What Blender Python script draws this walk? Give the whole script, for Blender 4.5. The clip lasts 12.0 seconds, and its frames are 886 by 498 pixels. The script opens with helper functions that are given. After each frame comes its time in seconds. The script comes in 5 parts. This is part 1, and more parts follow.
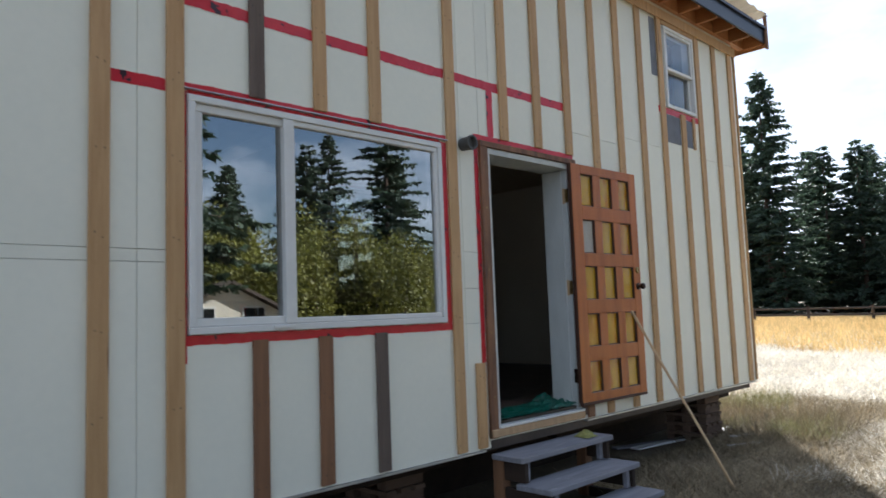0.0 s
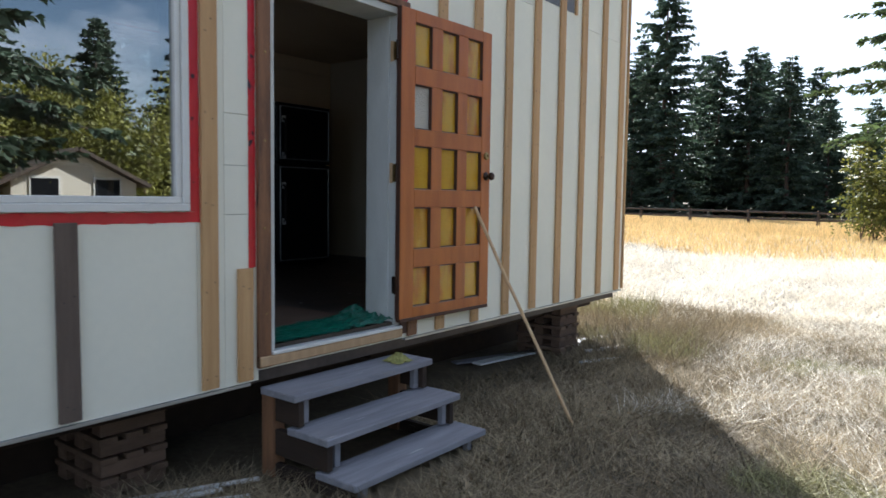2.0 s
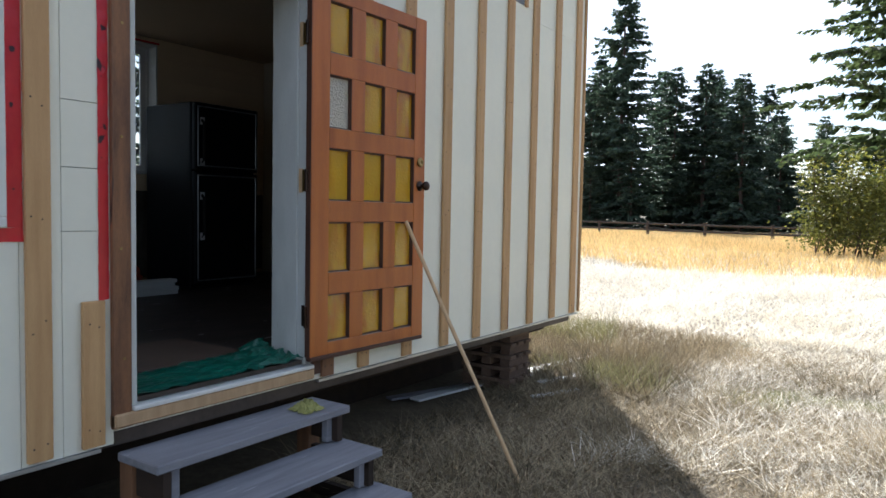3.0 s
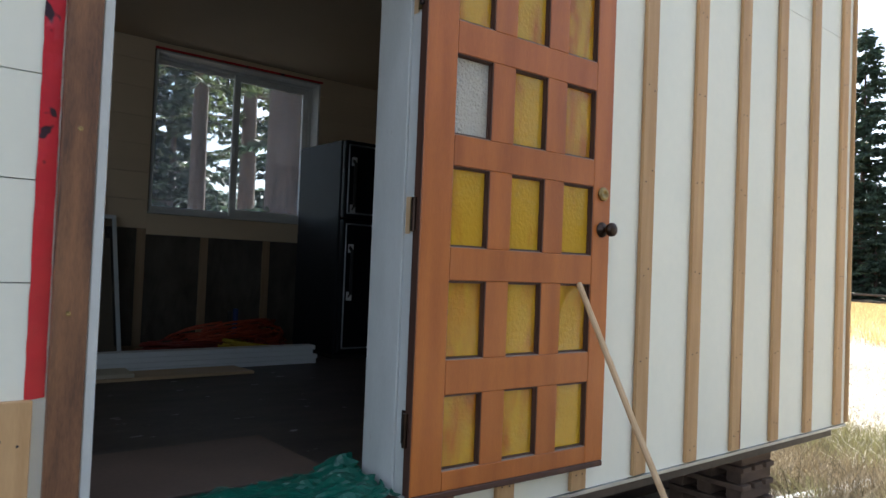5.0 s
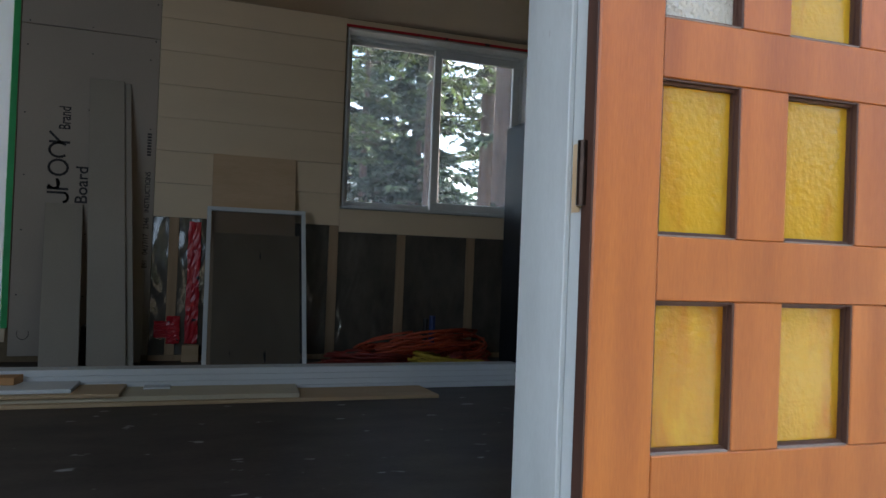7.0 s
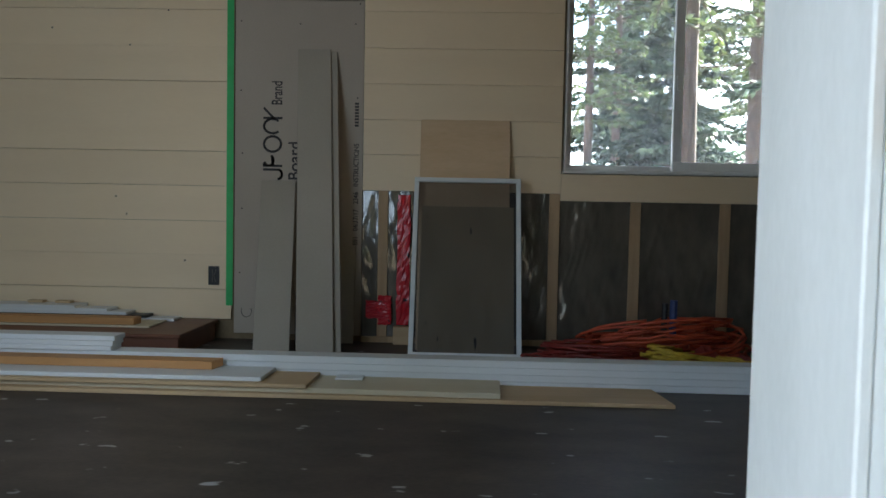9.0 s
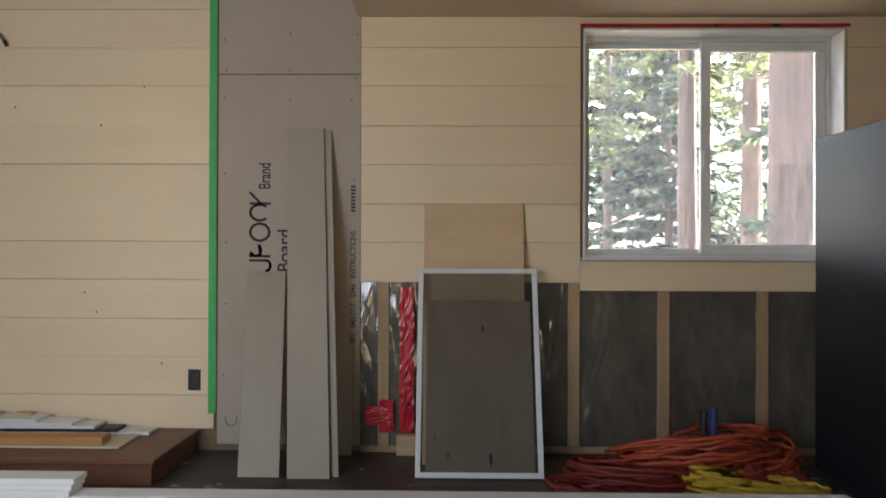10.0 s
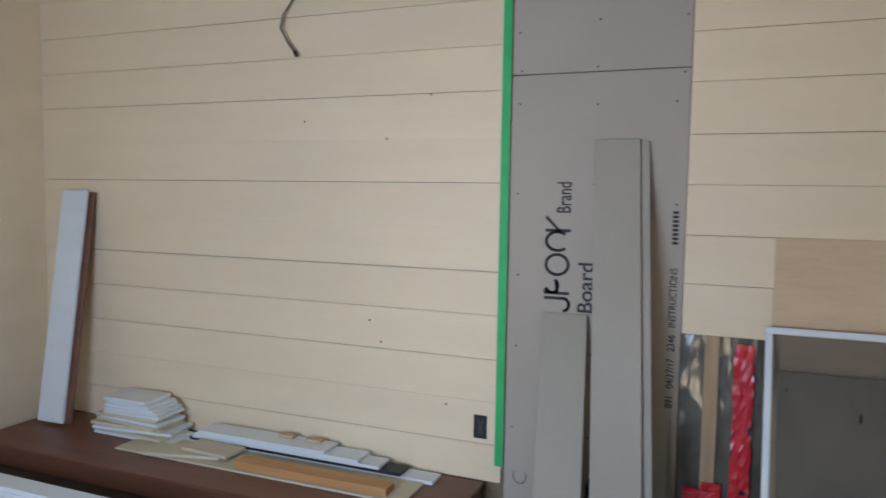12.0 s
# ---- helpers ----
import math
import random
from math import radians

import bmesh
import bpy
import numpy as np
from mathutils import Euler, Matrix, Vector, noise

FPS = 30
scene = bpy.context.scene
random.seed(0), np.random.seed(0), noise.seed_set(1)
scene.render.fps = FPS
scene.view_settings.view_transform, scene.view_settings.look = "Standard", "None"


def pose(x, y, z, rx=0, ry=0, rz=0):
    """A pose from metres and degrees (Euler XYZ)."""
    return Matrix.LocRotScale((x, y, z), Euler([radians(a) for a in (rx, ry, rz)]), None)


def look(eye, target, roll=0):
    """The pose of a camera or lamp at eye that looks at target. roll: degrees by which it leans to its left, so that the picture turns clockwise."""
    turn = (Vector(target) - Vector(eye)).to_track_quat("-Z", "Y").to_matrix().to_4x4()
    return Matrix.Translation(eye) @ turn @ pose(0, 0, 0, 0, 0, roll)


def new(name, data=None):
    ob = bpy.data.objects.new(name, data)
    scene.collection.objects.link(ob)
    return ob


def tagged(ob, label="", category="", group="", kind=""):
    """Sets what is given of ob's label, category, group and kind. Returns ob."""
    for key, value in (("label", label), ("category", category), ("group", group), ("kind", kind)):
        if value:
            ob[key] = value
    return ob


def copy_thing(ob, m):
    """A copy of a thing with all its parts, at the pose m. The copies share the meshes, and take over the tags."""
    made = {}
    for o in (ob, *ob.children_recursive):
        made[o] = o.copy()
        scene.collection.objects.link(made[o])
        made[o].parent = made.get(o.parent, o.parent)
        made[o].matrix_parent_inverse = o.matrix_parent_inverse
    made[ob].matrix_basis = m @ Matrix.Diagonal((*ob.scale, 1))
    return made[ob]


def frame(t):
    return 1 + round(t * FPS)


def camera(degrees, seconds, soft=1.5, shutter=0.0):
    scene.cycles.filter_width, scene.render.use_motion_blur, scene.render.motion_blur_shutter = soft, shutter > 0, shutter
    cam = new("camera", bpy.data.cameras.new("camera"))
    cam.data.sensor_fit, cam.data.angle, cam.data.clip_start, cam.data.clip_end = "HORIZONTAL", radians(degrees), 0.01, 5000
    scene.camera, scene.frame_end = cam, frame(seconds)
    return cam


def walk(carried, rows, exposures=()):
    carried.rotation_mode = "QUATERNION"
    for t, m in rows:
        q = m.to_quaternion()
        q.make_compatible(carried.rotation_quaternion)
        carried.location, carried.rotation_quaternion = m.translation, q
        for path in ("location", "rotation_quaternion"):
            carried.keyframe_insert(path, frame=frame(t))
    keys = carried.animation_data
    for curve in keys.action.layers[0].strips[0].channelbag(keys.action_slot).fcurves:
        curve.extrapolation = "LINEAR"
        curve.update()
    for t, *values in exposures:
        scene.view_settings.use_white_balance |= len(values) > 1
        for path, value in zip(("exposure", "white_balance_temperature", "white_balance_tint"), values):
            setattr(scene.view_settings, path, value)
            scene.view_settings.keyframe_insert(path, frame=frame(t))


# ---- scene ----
cam = camera(64.2, 12.0, shutter=0.25)
PATH = [
    (0, (3.33, 0.997, 1.45), (1.909, 2.392, 1.63), -2.1),
    (0.5, (3.258, 1.325, 1.484), (1.942, 2.829, 1.544), 1.4),
    (1, (3.113, 1.656, 1.448), (1.933, 3.269, 1.397), 1.8),
    (1.5, (2.939, 2.028, 1.44), (1.728, 3.616, 1.34), -1.0),
    (2, (2.936, 2.407, 1.468), (1.714, 3.983, 1.322), 0.8),
    (2.5, (2.843, 2.784, 1.431), (1.711, 4.431, 1.353), 2.1),
    (2.7, (2.768, 2.919, 1.474), (1.64, 4.567, 1.361), 1.3),
    (4.3, (2.151, 3.898, 1.398), (0.89, 5.45, 1.403), -1.5),
    (4.5, (2.064, 4.02, 1.372), (0.67, 5.453, 1.407), -1.1),
    (5, (1.879, 4.313, 1.443), (0.322, 5.568, 1.497), 2.3),
    (5.5, (1.691, 4.505, 1.431), (0.111, 5.731, 1.439), 2.2),
    (6, (1.452, 4.671, 1.443), (-0.217, 5.773, 1.404), 0.8),
    (6.5, (1.263, 4.906, 1.448), (-0.565, 5.718, 1.435), 1.5),
    (8.3, (0.661, 5.300, 1.510), (-1.301, 5.682, 1.542), 2.6),
    (8.5, (0.604, 5.354, 1.495), (-1.384, 5.570, 1.491), 2.8),
    (9, (0.456, 5.405, 1.501), (-1.541, 5.352, 1.412), 1.1),
    (9.5, (0.188, 5.336, 1.604), (-1.811, 5.317, 1.555), -0.3),
    (10, (-0.004, 5.294, 1.842), (-2.003, 5.266, 1.851), 0.2),
    (10.5, (-0.21, 5.396, 1.94), (-2.189, 5.11, 1.999), -0.9),
    (11, (-0.396, 5.276, 2.006), (-2.338, 4.803, 2.059), -0.0),
    (11.5, (-0.556, 5.127, 2.134), (-2.484, 4.601, 2.056), 0.8),
    (12, (-0.706, 4.929, 2.283), (-2.557, 4.187, 2.132), 0.9),
]
walk(cam, [(t, look(eye, target, roll)) for t, eye, target, roll in PATH],
     exposures=[(0.0, 1.36, 5850, 10), (2.7, 1.52, 5800, 10), (4.5, 1.66, 5900, 10), (5.5, 2.32, 5900, 10), (6.7, 2.70, 5900, 10), (8.4, 3.70, 5950, 3), (9.0, 3.90, 6150, 7), (9.5, 4.48, 7500, 19), (10.5, 4.92, 6200, 15), (11.5, 4.84, 5800, 15), (12.0, 5.3, 5700, 14)])

# ---- sky and sun ----
SUN_FROM = Vector((-0.60, 0.78, 0.80)).normalized()
sun_data = bpy.data.lights.new("sun", "SUN")
sun_data.energy, sun_data.angle, sun_data.color = 5.0, radians(0.6), (1.0, 0.94, 0.84)
sun = new("sun", sun_data)
sun.matrix_world = look(SUN_FROM * 60, (0, 0, 0))

world = bpy.data.worlds.new("world")
scene.world = world
world.use_nodes = True
wn, wl = world.node_tree.nodes, world.node_tree.links
wn.clear()
w_out, w_bg, w_sky = wn.new("ShaderNodeOutputWorld"), wn.new("ShaderNodeBackground"), wn.new("ShaderNodeTexSky")
w_sky.sky_type, w_sky.sun_disc = "NISHITA", False
w_sky.sun_elevation = math.asin(SUN_FROM.z)
w_sky.sun_rotation = math.atan2(SUN_FROM.x, SUN_FROM.y)
w_tc, w_map, w_noise, w_ramp, w_mix = (wn.new("ShaderNodeTexCoord"), wn.new("ShaderNodeMapping"), wn.new("ShaderNodeTexNoise"),
                                       wn.new("ShaderNodeValToRGB"), wn.new("ShaderNodeMix"))
w_map.inputs["Scale"].default_value = (1.6, 1.6, 3.6)
w_noise.inputs["Scale"].default_value, w_noise.inputs["Detail"].default_value = 1.7, 9
w_noise.inputs["Roughness"].default_value = 0.56
w_ramp.color_ramp.elements[0].position, w_ramp.color_ramp.elements[1].position = 0.44, 0.66
w_mix.data_type = "RGBA"
w_mix.inputs["B"].default_value = (10.0, 10.5, 11.4, 1)
wl.new(w_tc.outputs["Generated"], w_map.inputs["Vector"])
wl.new(w_map.outputs["Vector"], w_noise.inputs["Vector"])
wl.new(w_noise.outputs["Fac"], w_ramp.inputs["Fac"])
wl.new(w_ramp.outputs["Color"], w_mix.inputs["Factor"])
wl.new(w_sky.outputs["Color"], w_mix.inputs["A"])
wl.new(w_mix.outputs["Result"], w_bg.inputs["Color"])
w_bg.inputs["Strength"].default_value = 0.056
wl.new(w_bg.outputs["Background"], w_out.inputs["Surface"])


# fill lamp added inside the large front window to strengthen its skylight indoors
win_data = bpy.data.lights.new("window_daylight_fill", "AREA")
win_data.shape, win_data.size, win_data.size_y, win_data.energy, win_data.color = "RECTANGLE", 1.6, 1.05, 2.0, (0.70, 0.84, 1.0)
window_daylight_fill = new("window_daylight_fill", win_data)
window_daylight_fill.matrix_world = look((-0.24, 3.39, 1.985), (-2.0, 3.39, 1.90))


# ---- materials ----
def mat(name, c1, c2=None, scale=4.0, rough=0.6, bump=0.0, stretch=(1, 1, 1), metal=0.0, fine=60.0, vary=0.0, spec=0.5, spots=None, spot_scale=3.0,
        spot_at=0.66, translucent=0.0, island=0.0):
    """Surface with two scales of colour noise, bump, optional spots, and a shade per object."""
    m = bpy.data.materials.new(name)
    m.use_nodes = True
    n, l = m.node_tree.nodes, m.node_tree.links
    b = n["Principled BSDF"]
    c2 = c2 or tuple(0.8 * c for c in c1)
    geo, mp = n.new("ShaderNodeNewGeometry"), n.new("ShaderNodeMapping")
    mp.inputs["Scale"].default_value = stretch
    l.new(geo.outputs["Position"], mp.inputs["Vector"])
    info = n.new("ShaderNodeObjectInfo")
    shift = n.new("ShaderNodeVectorMath")
    shift.operation = "MULTIPLY_ADD"
    shift.inputs[1].default_value, shift.inputs[2].default_value = (7.3, 5.1, 3.7), (0, 0, 0)
    l.new(info.outputs["Random"], shift.inputs[0])
    l.new(shift.outputs["Vector"], mp.inputs["Location"])
    big, small = n.new("ShaderNodeTexNoise"), n.new("ShaderNodeTexNoise")
    big.inputs["Scale"].default_value, big.inputs["Detail"].default_value = scale, 5
    small.inputs["Scale"].default_value, small.inputs["Detail"].default_value = fine, 3
    for x in (big, small):
        l.new(mp.outputs["Vector"], x.inputs["Vector"])
    ramp = n.new("ShaderNodeValToRGB")
    ramp.color_ramp.elements[0].position, ramp.color_ramp.elements[1].position = 0.33, 0.67
    ramp.color_ramp.elements[0].color, ramp.color_ramp.elements[1].color = (*c2, 1), (*c1, 1)
    blend = n.new("ShaderNodeMix")
    blend.inputs["Factor"].default_value = 0.3
    l.new(big.outputs["Fac"], blend.inputs["A"])
    l.new(small.outputs["Fac"], blend.inputs["B"])
    l.new(blend.outputs["Result"], ramp.inputs["Fac"])
    col = ramp.outputs["Color"]
    if spots:
        sp, sr, sm = n.new("ShaderNodeTexNoise"), n.new("ShaderNodeValToRGB"), n.new("ShaderNodeMix")
        sp.inputs["Scale"].default_value, sp.inputs["Detail"].default_value = spot_scale, 2
        sr.color_ramp.elements[0].position, sr.color_ramp.elements[1].position = spot_at, spot_at + 0.03
        sm.data_type = "RGBA"
        sm.inputs["B"].default_value = (*spots, 1)
        l.new(mp.outputs["Vector"], sp.inputs["Vector"])
        l.new(sp.outputs["Fac"], sr.inputs["Fac"])
        l.new(sr.outputs["Color"], sm.inputs["Factor"])
        l.new(col, sm.inputs["A"])
        col = sm.outputs["Result"]
    if vary:
        hsv, rng = n.new("ShaderNodeHueSaturation"), n.new("ShaderNodeMapRange")
        rng.inputs["To Min"].default_value, rng.inputs["To Max"].default_value = 1 - vary, 1 + vary
        l.new(info.outputs["Random"], rng.inputs["Value"])
        l.new(rng.outputs["Result"], hsv.inputs["Value"])
        l.new(col, hsv.inputs["Color"])
        col = hsv.outputs["Color"]
    if island:
        hs2, rg2 = n.new("ShaderNodeHueSaturation"), n.new("ShaderNodeMapRange")
        rg2.inputs["To Min"].default_value, rg2.inputs["To Max"].default_value = 1 - island, 1 + island
        l.new(geo.outputs["Random Per Island"], rg2.inputs["Value"])
        l.new(rg2.outputs["Result"], hs2.inputs["Value"])
        l.new(col, hs2.inputs["Color"])
        col = hs2.outputs["Color"]
    l.new(col, b.inputs["Base Color"])
    b.inputs["Roughness"].default_value, b.inputs["Metallic"].default_value = rough, metal
    b.inputs["Specular IOR Level"].default_value = spec
    if bump:
        bp = n.new("ShaderNodeBump")
        bp.inputs["Strength"].default_value, bp.inputs["Distance"].default_value = bump, 0.01
        l.new(blend.outputs["Result"], bp.inputs["Height"])
        l.new(bp.outputs["Normal"], b.inputs["Normal"])
    if translucent:
        tr, mx = n.new("ShaderNodeBsdfTranslucent"), n.new("ShaderNodeMixShader")
        l.new(col, tr.inputs["Color"])
        mx.inputs["Fac"].default_value = translucent
        l.new(b.outputs["BSDF"], mx.inputs[1])
        l.new(tr.outputs["BSDF"], mx.inputs[2])
        l.new(mx.outputs["Shader"], n["Material Output"].inputs["Surface"])
    return m


def glass_mat(name, colour, rough=0.0, ior=1.5, bump=0.0, bump_scale=60.0, clear=1.0, streak=None, haze=0.0):
    m = bpy.data.materials.new(name)
    m.use_nodes = True
    n, l = m.node_tree.nodes, m.node_tree.links
    b = n["Principled BSDF"]
    b.inputs["Base Color"].default_value = (*colour, 1)
    b.inputs["Transmission Weight"].default_value, b.inputs["Roughness"].default_value, b.inputs["IOR"].default_value = clear, rough, ior
    if streak:
        pos, mp, ws, rp, mx, info, add = (n.new("ShaderNodeNewGeometry"), n.new("ShaderNodeMapping"), n.new("ShaderNodeTexNoise"), n.new("ShaderNodeValToRGB"),
                                          n.new("ShaderNodeMix"), n.new("ShaderNodeObjectInfo"), n.new("ShaderNodeMath"))
        mp.inputs["Scale"].default_value = (7, 11, 3.5)
        ws.inputs["Scale"].default_value, ws.inputs["Detail"].default_value, ws.inputs["Distortion"].default_value = 1.0, 4, 0.8
        add.operation = "MULTIPLY_ADD"
        add.inputs[1].default_value = 0.30
        rp.color_ramp.elements[0].position, rp.color_ramp.elements[1].position = 0.63, 0.90
        mx.data_type = "RGBA"
        mx.inputs["A"].default_value, mx.inputs["B"].default_value = (*colour, 1), (*streak, 1)
        l.new(pos.outputs["Position"], mp.inputs["Vector"])
        l.new(mp.outputs["Vector"], ws.inputs["Vector"])
        l.new(info.outputs["Random"], add.inputs[0])
        l.new(ws.outputs["Fac"], add.inputs[2])
        l.new(add.outputs["Value"], rp.inputs["Fac"])
        l.new(rp.outputs["Color"], mx.inputs["Factor"])
        l.new(mx.outputs["Result"], b.inputs["Base Color"])
    # bluish translucent share that gives the pane a haze of bright daylight
    if haze:
        df, mix = n.new("ShaderNodeBsdfTranslucent"), n.new("ShaderNodeMixShader")
        df.inputs["Color"].default_value = (0.82, 0.88, 0.95, 1)
        mix.inputs["Fac"].default_value = haze
        l.new(b.outputs["BSDF"], mix.inputs[1])
        l.new(df.outputs["BSDF"], mix.inputs[2])
        l.new(mix.outputs["Shader"], n["Material Output"].inputs["Surface"])
    if bump:
        geo, no, bp = n.new("ShaderNodeNewGeometry"), n.new("ShaderNodeTexNoise"), n.new("ShaderNodeBump")
        no.inputs["Scale"].default_value, no.inputs["Detail"].default_value = bump_scale, 2
        bp.inputs["Strength"].default_value, bp.inputs["Distance"].default_value = bump, 0.01
        l.new(geo.outputs["Position"], no.inputs["Vector"])
        l.new(no.outputs["Fac"], bp.inputs["Height"])
        l.new(bp.outputs["Normal"], b.inputs["Normal"])
    return m


M_FOAM = mat("foam_board", (0.83, 0.82, 0.70), (0.77, 0.77, 0.66), 1.6, 0.55, 0.05, fine=25, vary=0.02)
M_FOAM_EDGE = mat("foam_joint", (0.30, 0.30, 0.25), (0.22, 0.22, 0.18), 5, 0.8)
M_PINE = mat("fresh_pine", (0.56, 0.355, 0.17), (0.42, 0.245, 0.105), 3, 0.62, 0.15, (9, 9, 0.7), vary=0.10, spots=(0.20, 0.09, 0.035), spot_scale=2.2, spot_at=0.715)
M_PINE_BROWN = mat("brown_weathered_pine", (0.25, 0.125, 0.06), (0.15, 0.075, 0.038), 3, 0.7, 0.15, (9, 9, 0.7), vary=0.10)
M_PINE_GREY = mat("grey_weathered_pine", (0.16, 0.12, 0.095), (0.10, 0.075, 0.06), 3, 0.8, 0.2, (9, 9, 0.7), vary=0.10)
M_TRIM_BROWN = mat("stained_trim", (0.27, 0.125, 0.055), (0.075, 0.034, 0.02), 3, 0.6, 0.2, (7, 7, 0.9), spots=(0.035, 0.018, 0.012), spot_scale=2.0, spot_at=0.70)
M_DOOR = mat("stained_cedar_door", (0.47, 0.145, 0.024), (0.32, 0.086, 0.014), 2.2, 0.40, 0.10, (6, 6, 0.6), vary=0.04)
M_DOOR_EDGE = mat("dark_door_edge", (0.085, 0.035, 0.02), (0.05, 0.022, 0.014), 4, 0.6, 0.1, (6, 6, 0.7))
M_DUST = mat("dusty_ledge", (0.30, 0.25, 0.215), (0.20, 0.15, 0.12), 14, 0.9)
M_TAPE = mat("red_sheathing_tape", (0.62, 0.025, 0.035), (0.50, 0.015, 0.03), 9, 0.28, 0.25, fine=30, spots=(0.035, 0.012, 0.02), spot_scale=17, spot_at=0.66)
M_VINYL = mat("white_vinyl", (0.74, 0.74, 0.71), (0.66, 0.66, 0.63), 5, 0.38, 0.03)
M_PAINT = mat("white_painted_jamb", (0.58, 0.60, 0.58), (0.49, 0.51, 0.49), 3, 0.5, 0.08, (4, 4, 1), spots=(0.45, 0.44, 0.42), spot_scale=9, spot_at=0.74)
M_ALU = mat("flashing", (0.55, 0.56, 0.56), (0.42, 0.43, 0.44), 6, 0.4, 0.05, metal=0.7)
M_GLASS = glass_mat("window_glass", (0.97, 0.98, 0.97), 0.0, 1.5)
M_GLASS_COATED = glass_mat("coated_window_glass", (0.22, 0.25, 0.23), 0.0, 3.5)
M_AMBER = glass_mat("amber_glass", (0.82, 0.50, 0.03), 0.16, 1.5, 0.16, 70, 0.45, streak=(0.62, 0.20, 0.012))
# back window glass, the hazy glow of daylight mixed into the material
M_GLASS_HAZY = glass_mat("hazy_window_glass", (0.96, 0.98, 0.98), 0.0, 1.5, haze=0.06)
# textured glass of one amber pane, paled in colour for its bright reflection
M_AMBER_REFLECTING = glass_mat("reflecting_amber_glass", (0.90, 0.86, 0.76), 0.10, 1.5, 0.9, 95, 0.6)
M_BRASS = mat("aged_brass", (0.40, 0.29, 0.12), (0.22, 0.15, 0.07), 20, 0.35, 0.05, metal=1.0)
M_BRONZE = mat("dark_bronze", (0.07, 0.045, 0.035), (0.04, 0.028, 0.022), 15, 0.3, 0.0, metal=0.9)
M_BLACK = mat("black_enamel", (0.010, 0.011, 0.014), (0.007, 0.008, 0.010), 6, 0.42, 0.02, spec=0.16)
M_BLACK_PLASTIC = mat("black_plastic", (0.02, 0.02, 0.02), (0.013, 0.013, 0.013), 20, 0.5)
M_GREY_BOX = mat("dark_grey_plastic", (0.09, 0.09, 0.085), (0.06, 0.06, 0.06), 20, 0.6)
M_FELT = mat("grey_building_paper", (0.20, 0.21, 0.24), (0.15, 0.16, 0.18), 6, 0.9, 0.1)
M_TREAD = mat("weathered_grey_tread", (0.30, 0.30, 0.33), (0.20, 0.20, 0.225), 3, 0.75, 0.3, (9, 0.8, 9), vary=0.06, spots=(0.42, 0.42, 0.44), spot_scale=5, spot_at=0.70)
M_ROUGH_WOOD = mat("old_rough_wood", (0.17, 0.11, 0.075), (0.10, 0.065, 0.045), 4, 0.85, 0.3, (5, 1, 5), vary=0.15)
# wood under cabin and steps, the shade there put into its colour
M_SHADED_WOOD = mat("shaded_underside_wood", (0.040, 0.024, 0.015), (0.022, 0.014, 0.009), 3, 0.9, 0.2, (1, 4, 4))
M_SOFFIT = mat("cedar_soffit", (0.44, 0.20, 0.075), (0.33, 0.14, 0.05), 3, 0.6, 0.1, (1, 5, 5), vary=0.08)
M_METAL_ROOF = mat("dark_blue_metal_fascia", (0.03, 0.035, 0.05), (0.022, 0.026, 0.036), 4, 0.35, 0.02, metal=0.5)
M_POLY = mat("corrugated_clear_roofing", (0.70, 0.66, 0.58), (0.6, 0.56, 0.48), 4, 0.3, translucent=0.4)
M_SHIPLAP = mat("cream_painted_shiplap", (0.82, 0.655, 0.44), (0.77, 0.605, 0.40), 1.3, 0.55, 0.06, (2, 0.6, 4), fine=30, vary=0.018)
M_SHIPLAP_DARK = mat("shiplap_joint", (0.26, 0.19, 0.11), (0.18, 0.13, 0.07), 5, 0.9)
M_DRYWALL = mat("grey_gypsum_paper", (0.45, 0.385, 0.315), (0.40, 0.34, 0.275), 1.4, 0.85, 0.03, fine=90)
M_DRYWALL_TORN = mat("gypsum_strip", (0.42, 0.37, 0.30), (0.37, 0.325, 0.26), 2.0, 0.85, 0.03, fine=90, vary=0.03)
M_SCREW = mat("dark_screw", (0.03, 0.03, 0.03), (0.02, 0.02, 0.02), 20, 0.5)
M_INK = mat("black_ink", (0.05, 0.045, 0.045), (0.04, 0.036, 0.036), 30, 0.8)
M_GREEN_TAPE = mat("green_masking_tape", (0.05, 0.46, 0.13), (0.035, 0.38, 0.10), 12, 0.6, 0.1)
M_CEIL = mat("ceiling_board", (0.60, 0.47, 0.32), (0.54, 0.42, 0.28), 1.2, 0.75, 0.03)
M_PLASTER = mat("primed_wall", (0.62, 0.55, 0.42), (0.57, 0.50, 0.38), 1.2, 0.8, 0.03)
M_STUD = mat("framing_stud", (0.48, 0.33, 0.19), (0.36, 0.235, 0.125), 3, 0.7, 0.15, (9, 9, 0.8), vary=0.08)
M_FILM = mat("plastic_film_over_insulation", (0.145, 0.125, 0.095), (0.07, 0.06, 0.048), 5, 0.15, 0.8, (1, 1, 0.55), fine=14, spec=0.8)
M_FLOOR = mat("stained_plywood_floor", (0.088, 0.066, 0.054), (0.028, 0.022, 0.018), 3.2, 0.50, 0.14, (2.2, 0.9, 1), fine=40, spots=(0.42, 0.42, 0.40), spot_scale=8.0, spot_at=0.70)
M_HARDBOARD = mat("brown_floor_sheet", (0.17, 0.115, 0.085), (0.12, 0.08, 0.06), 2.5, 0.6, 0.05)
M_TARP = mat("green_plastic_tarp", (0.008, 0.12, 0.08), (0.005, 0.08, 0.055), 6, 0.32, 0.3, fine=25)
M_WHITE_TRIM = mat("white_primed_board", (0.76, 0.77, 0.76), (0.70, 0.71, 0.70), 2, 0.5, 0.03, (4, 0.6, 4), vary=0.03)
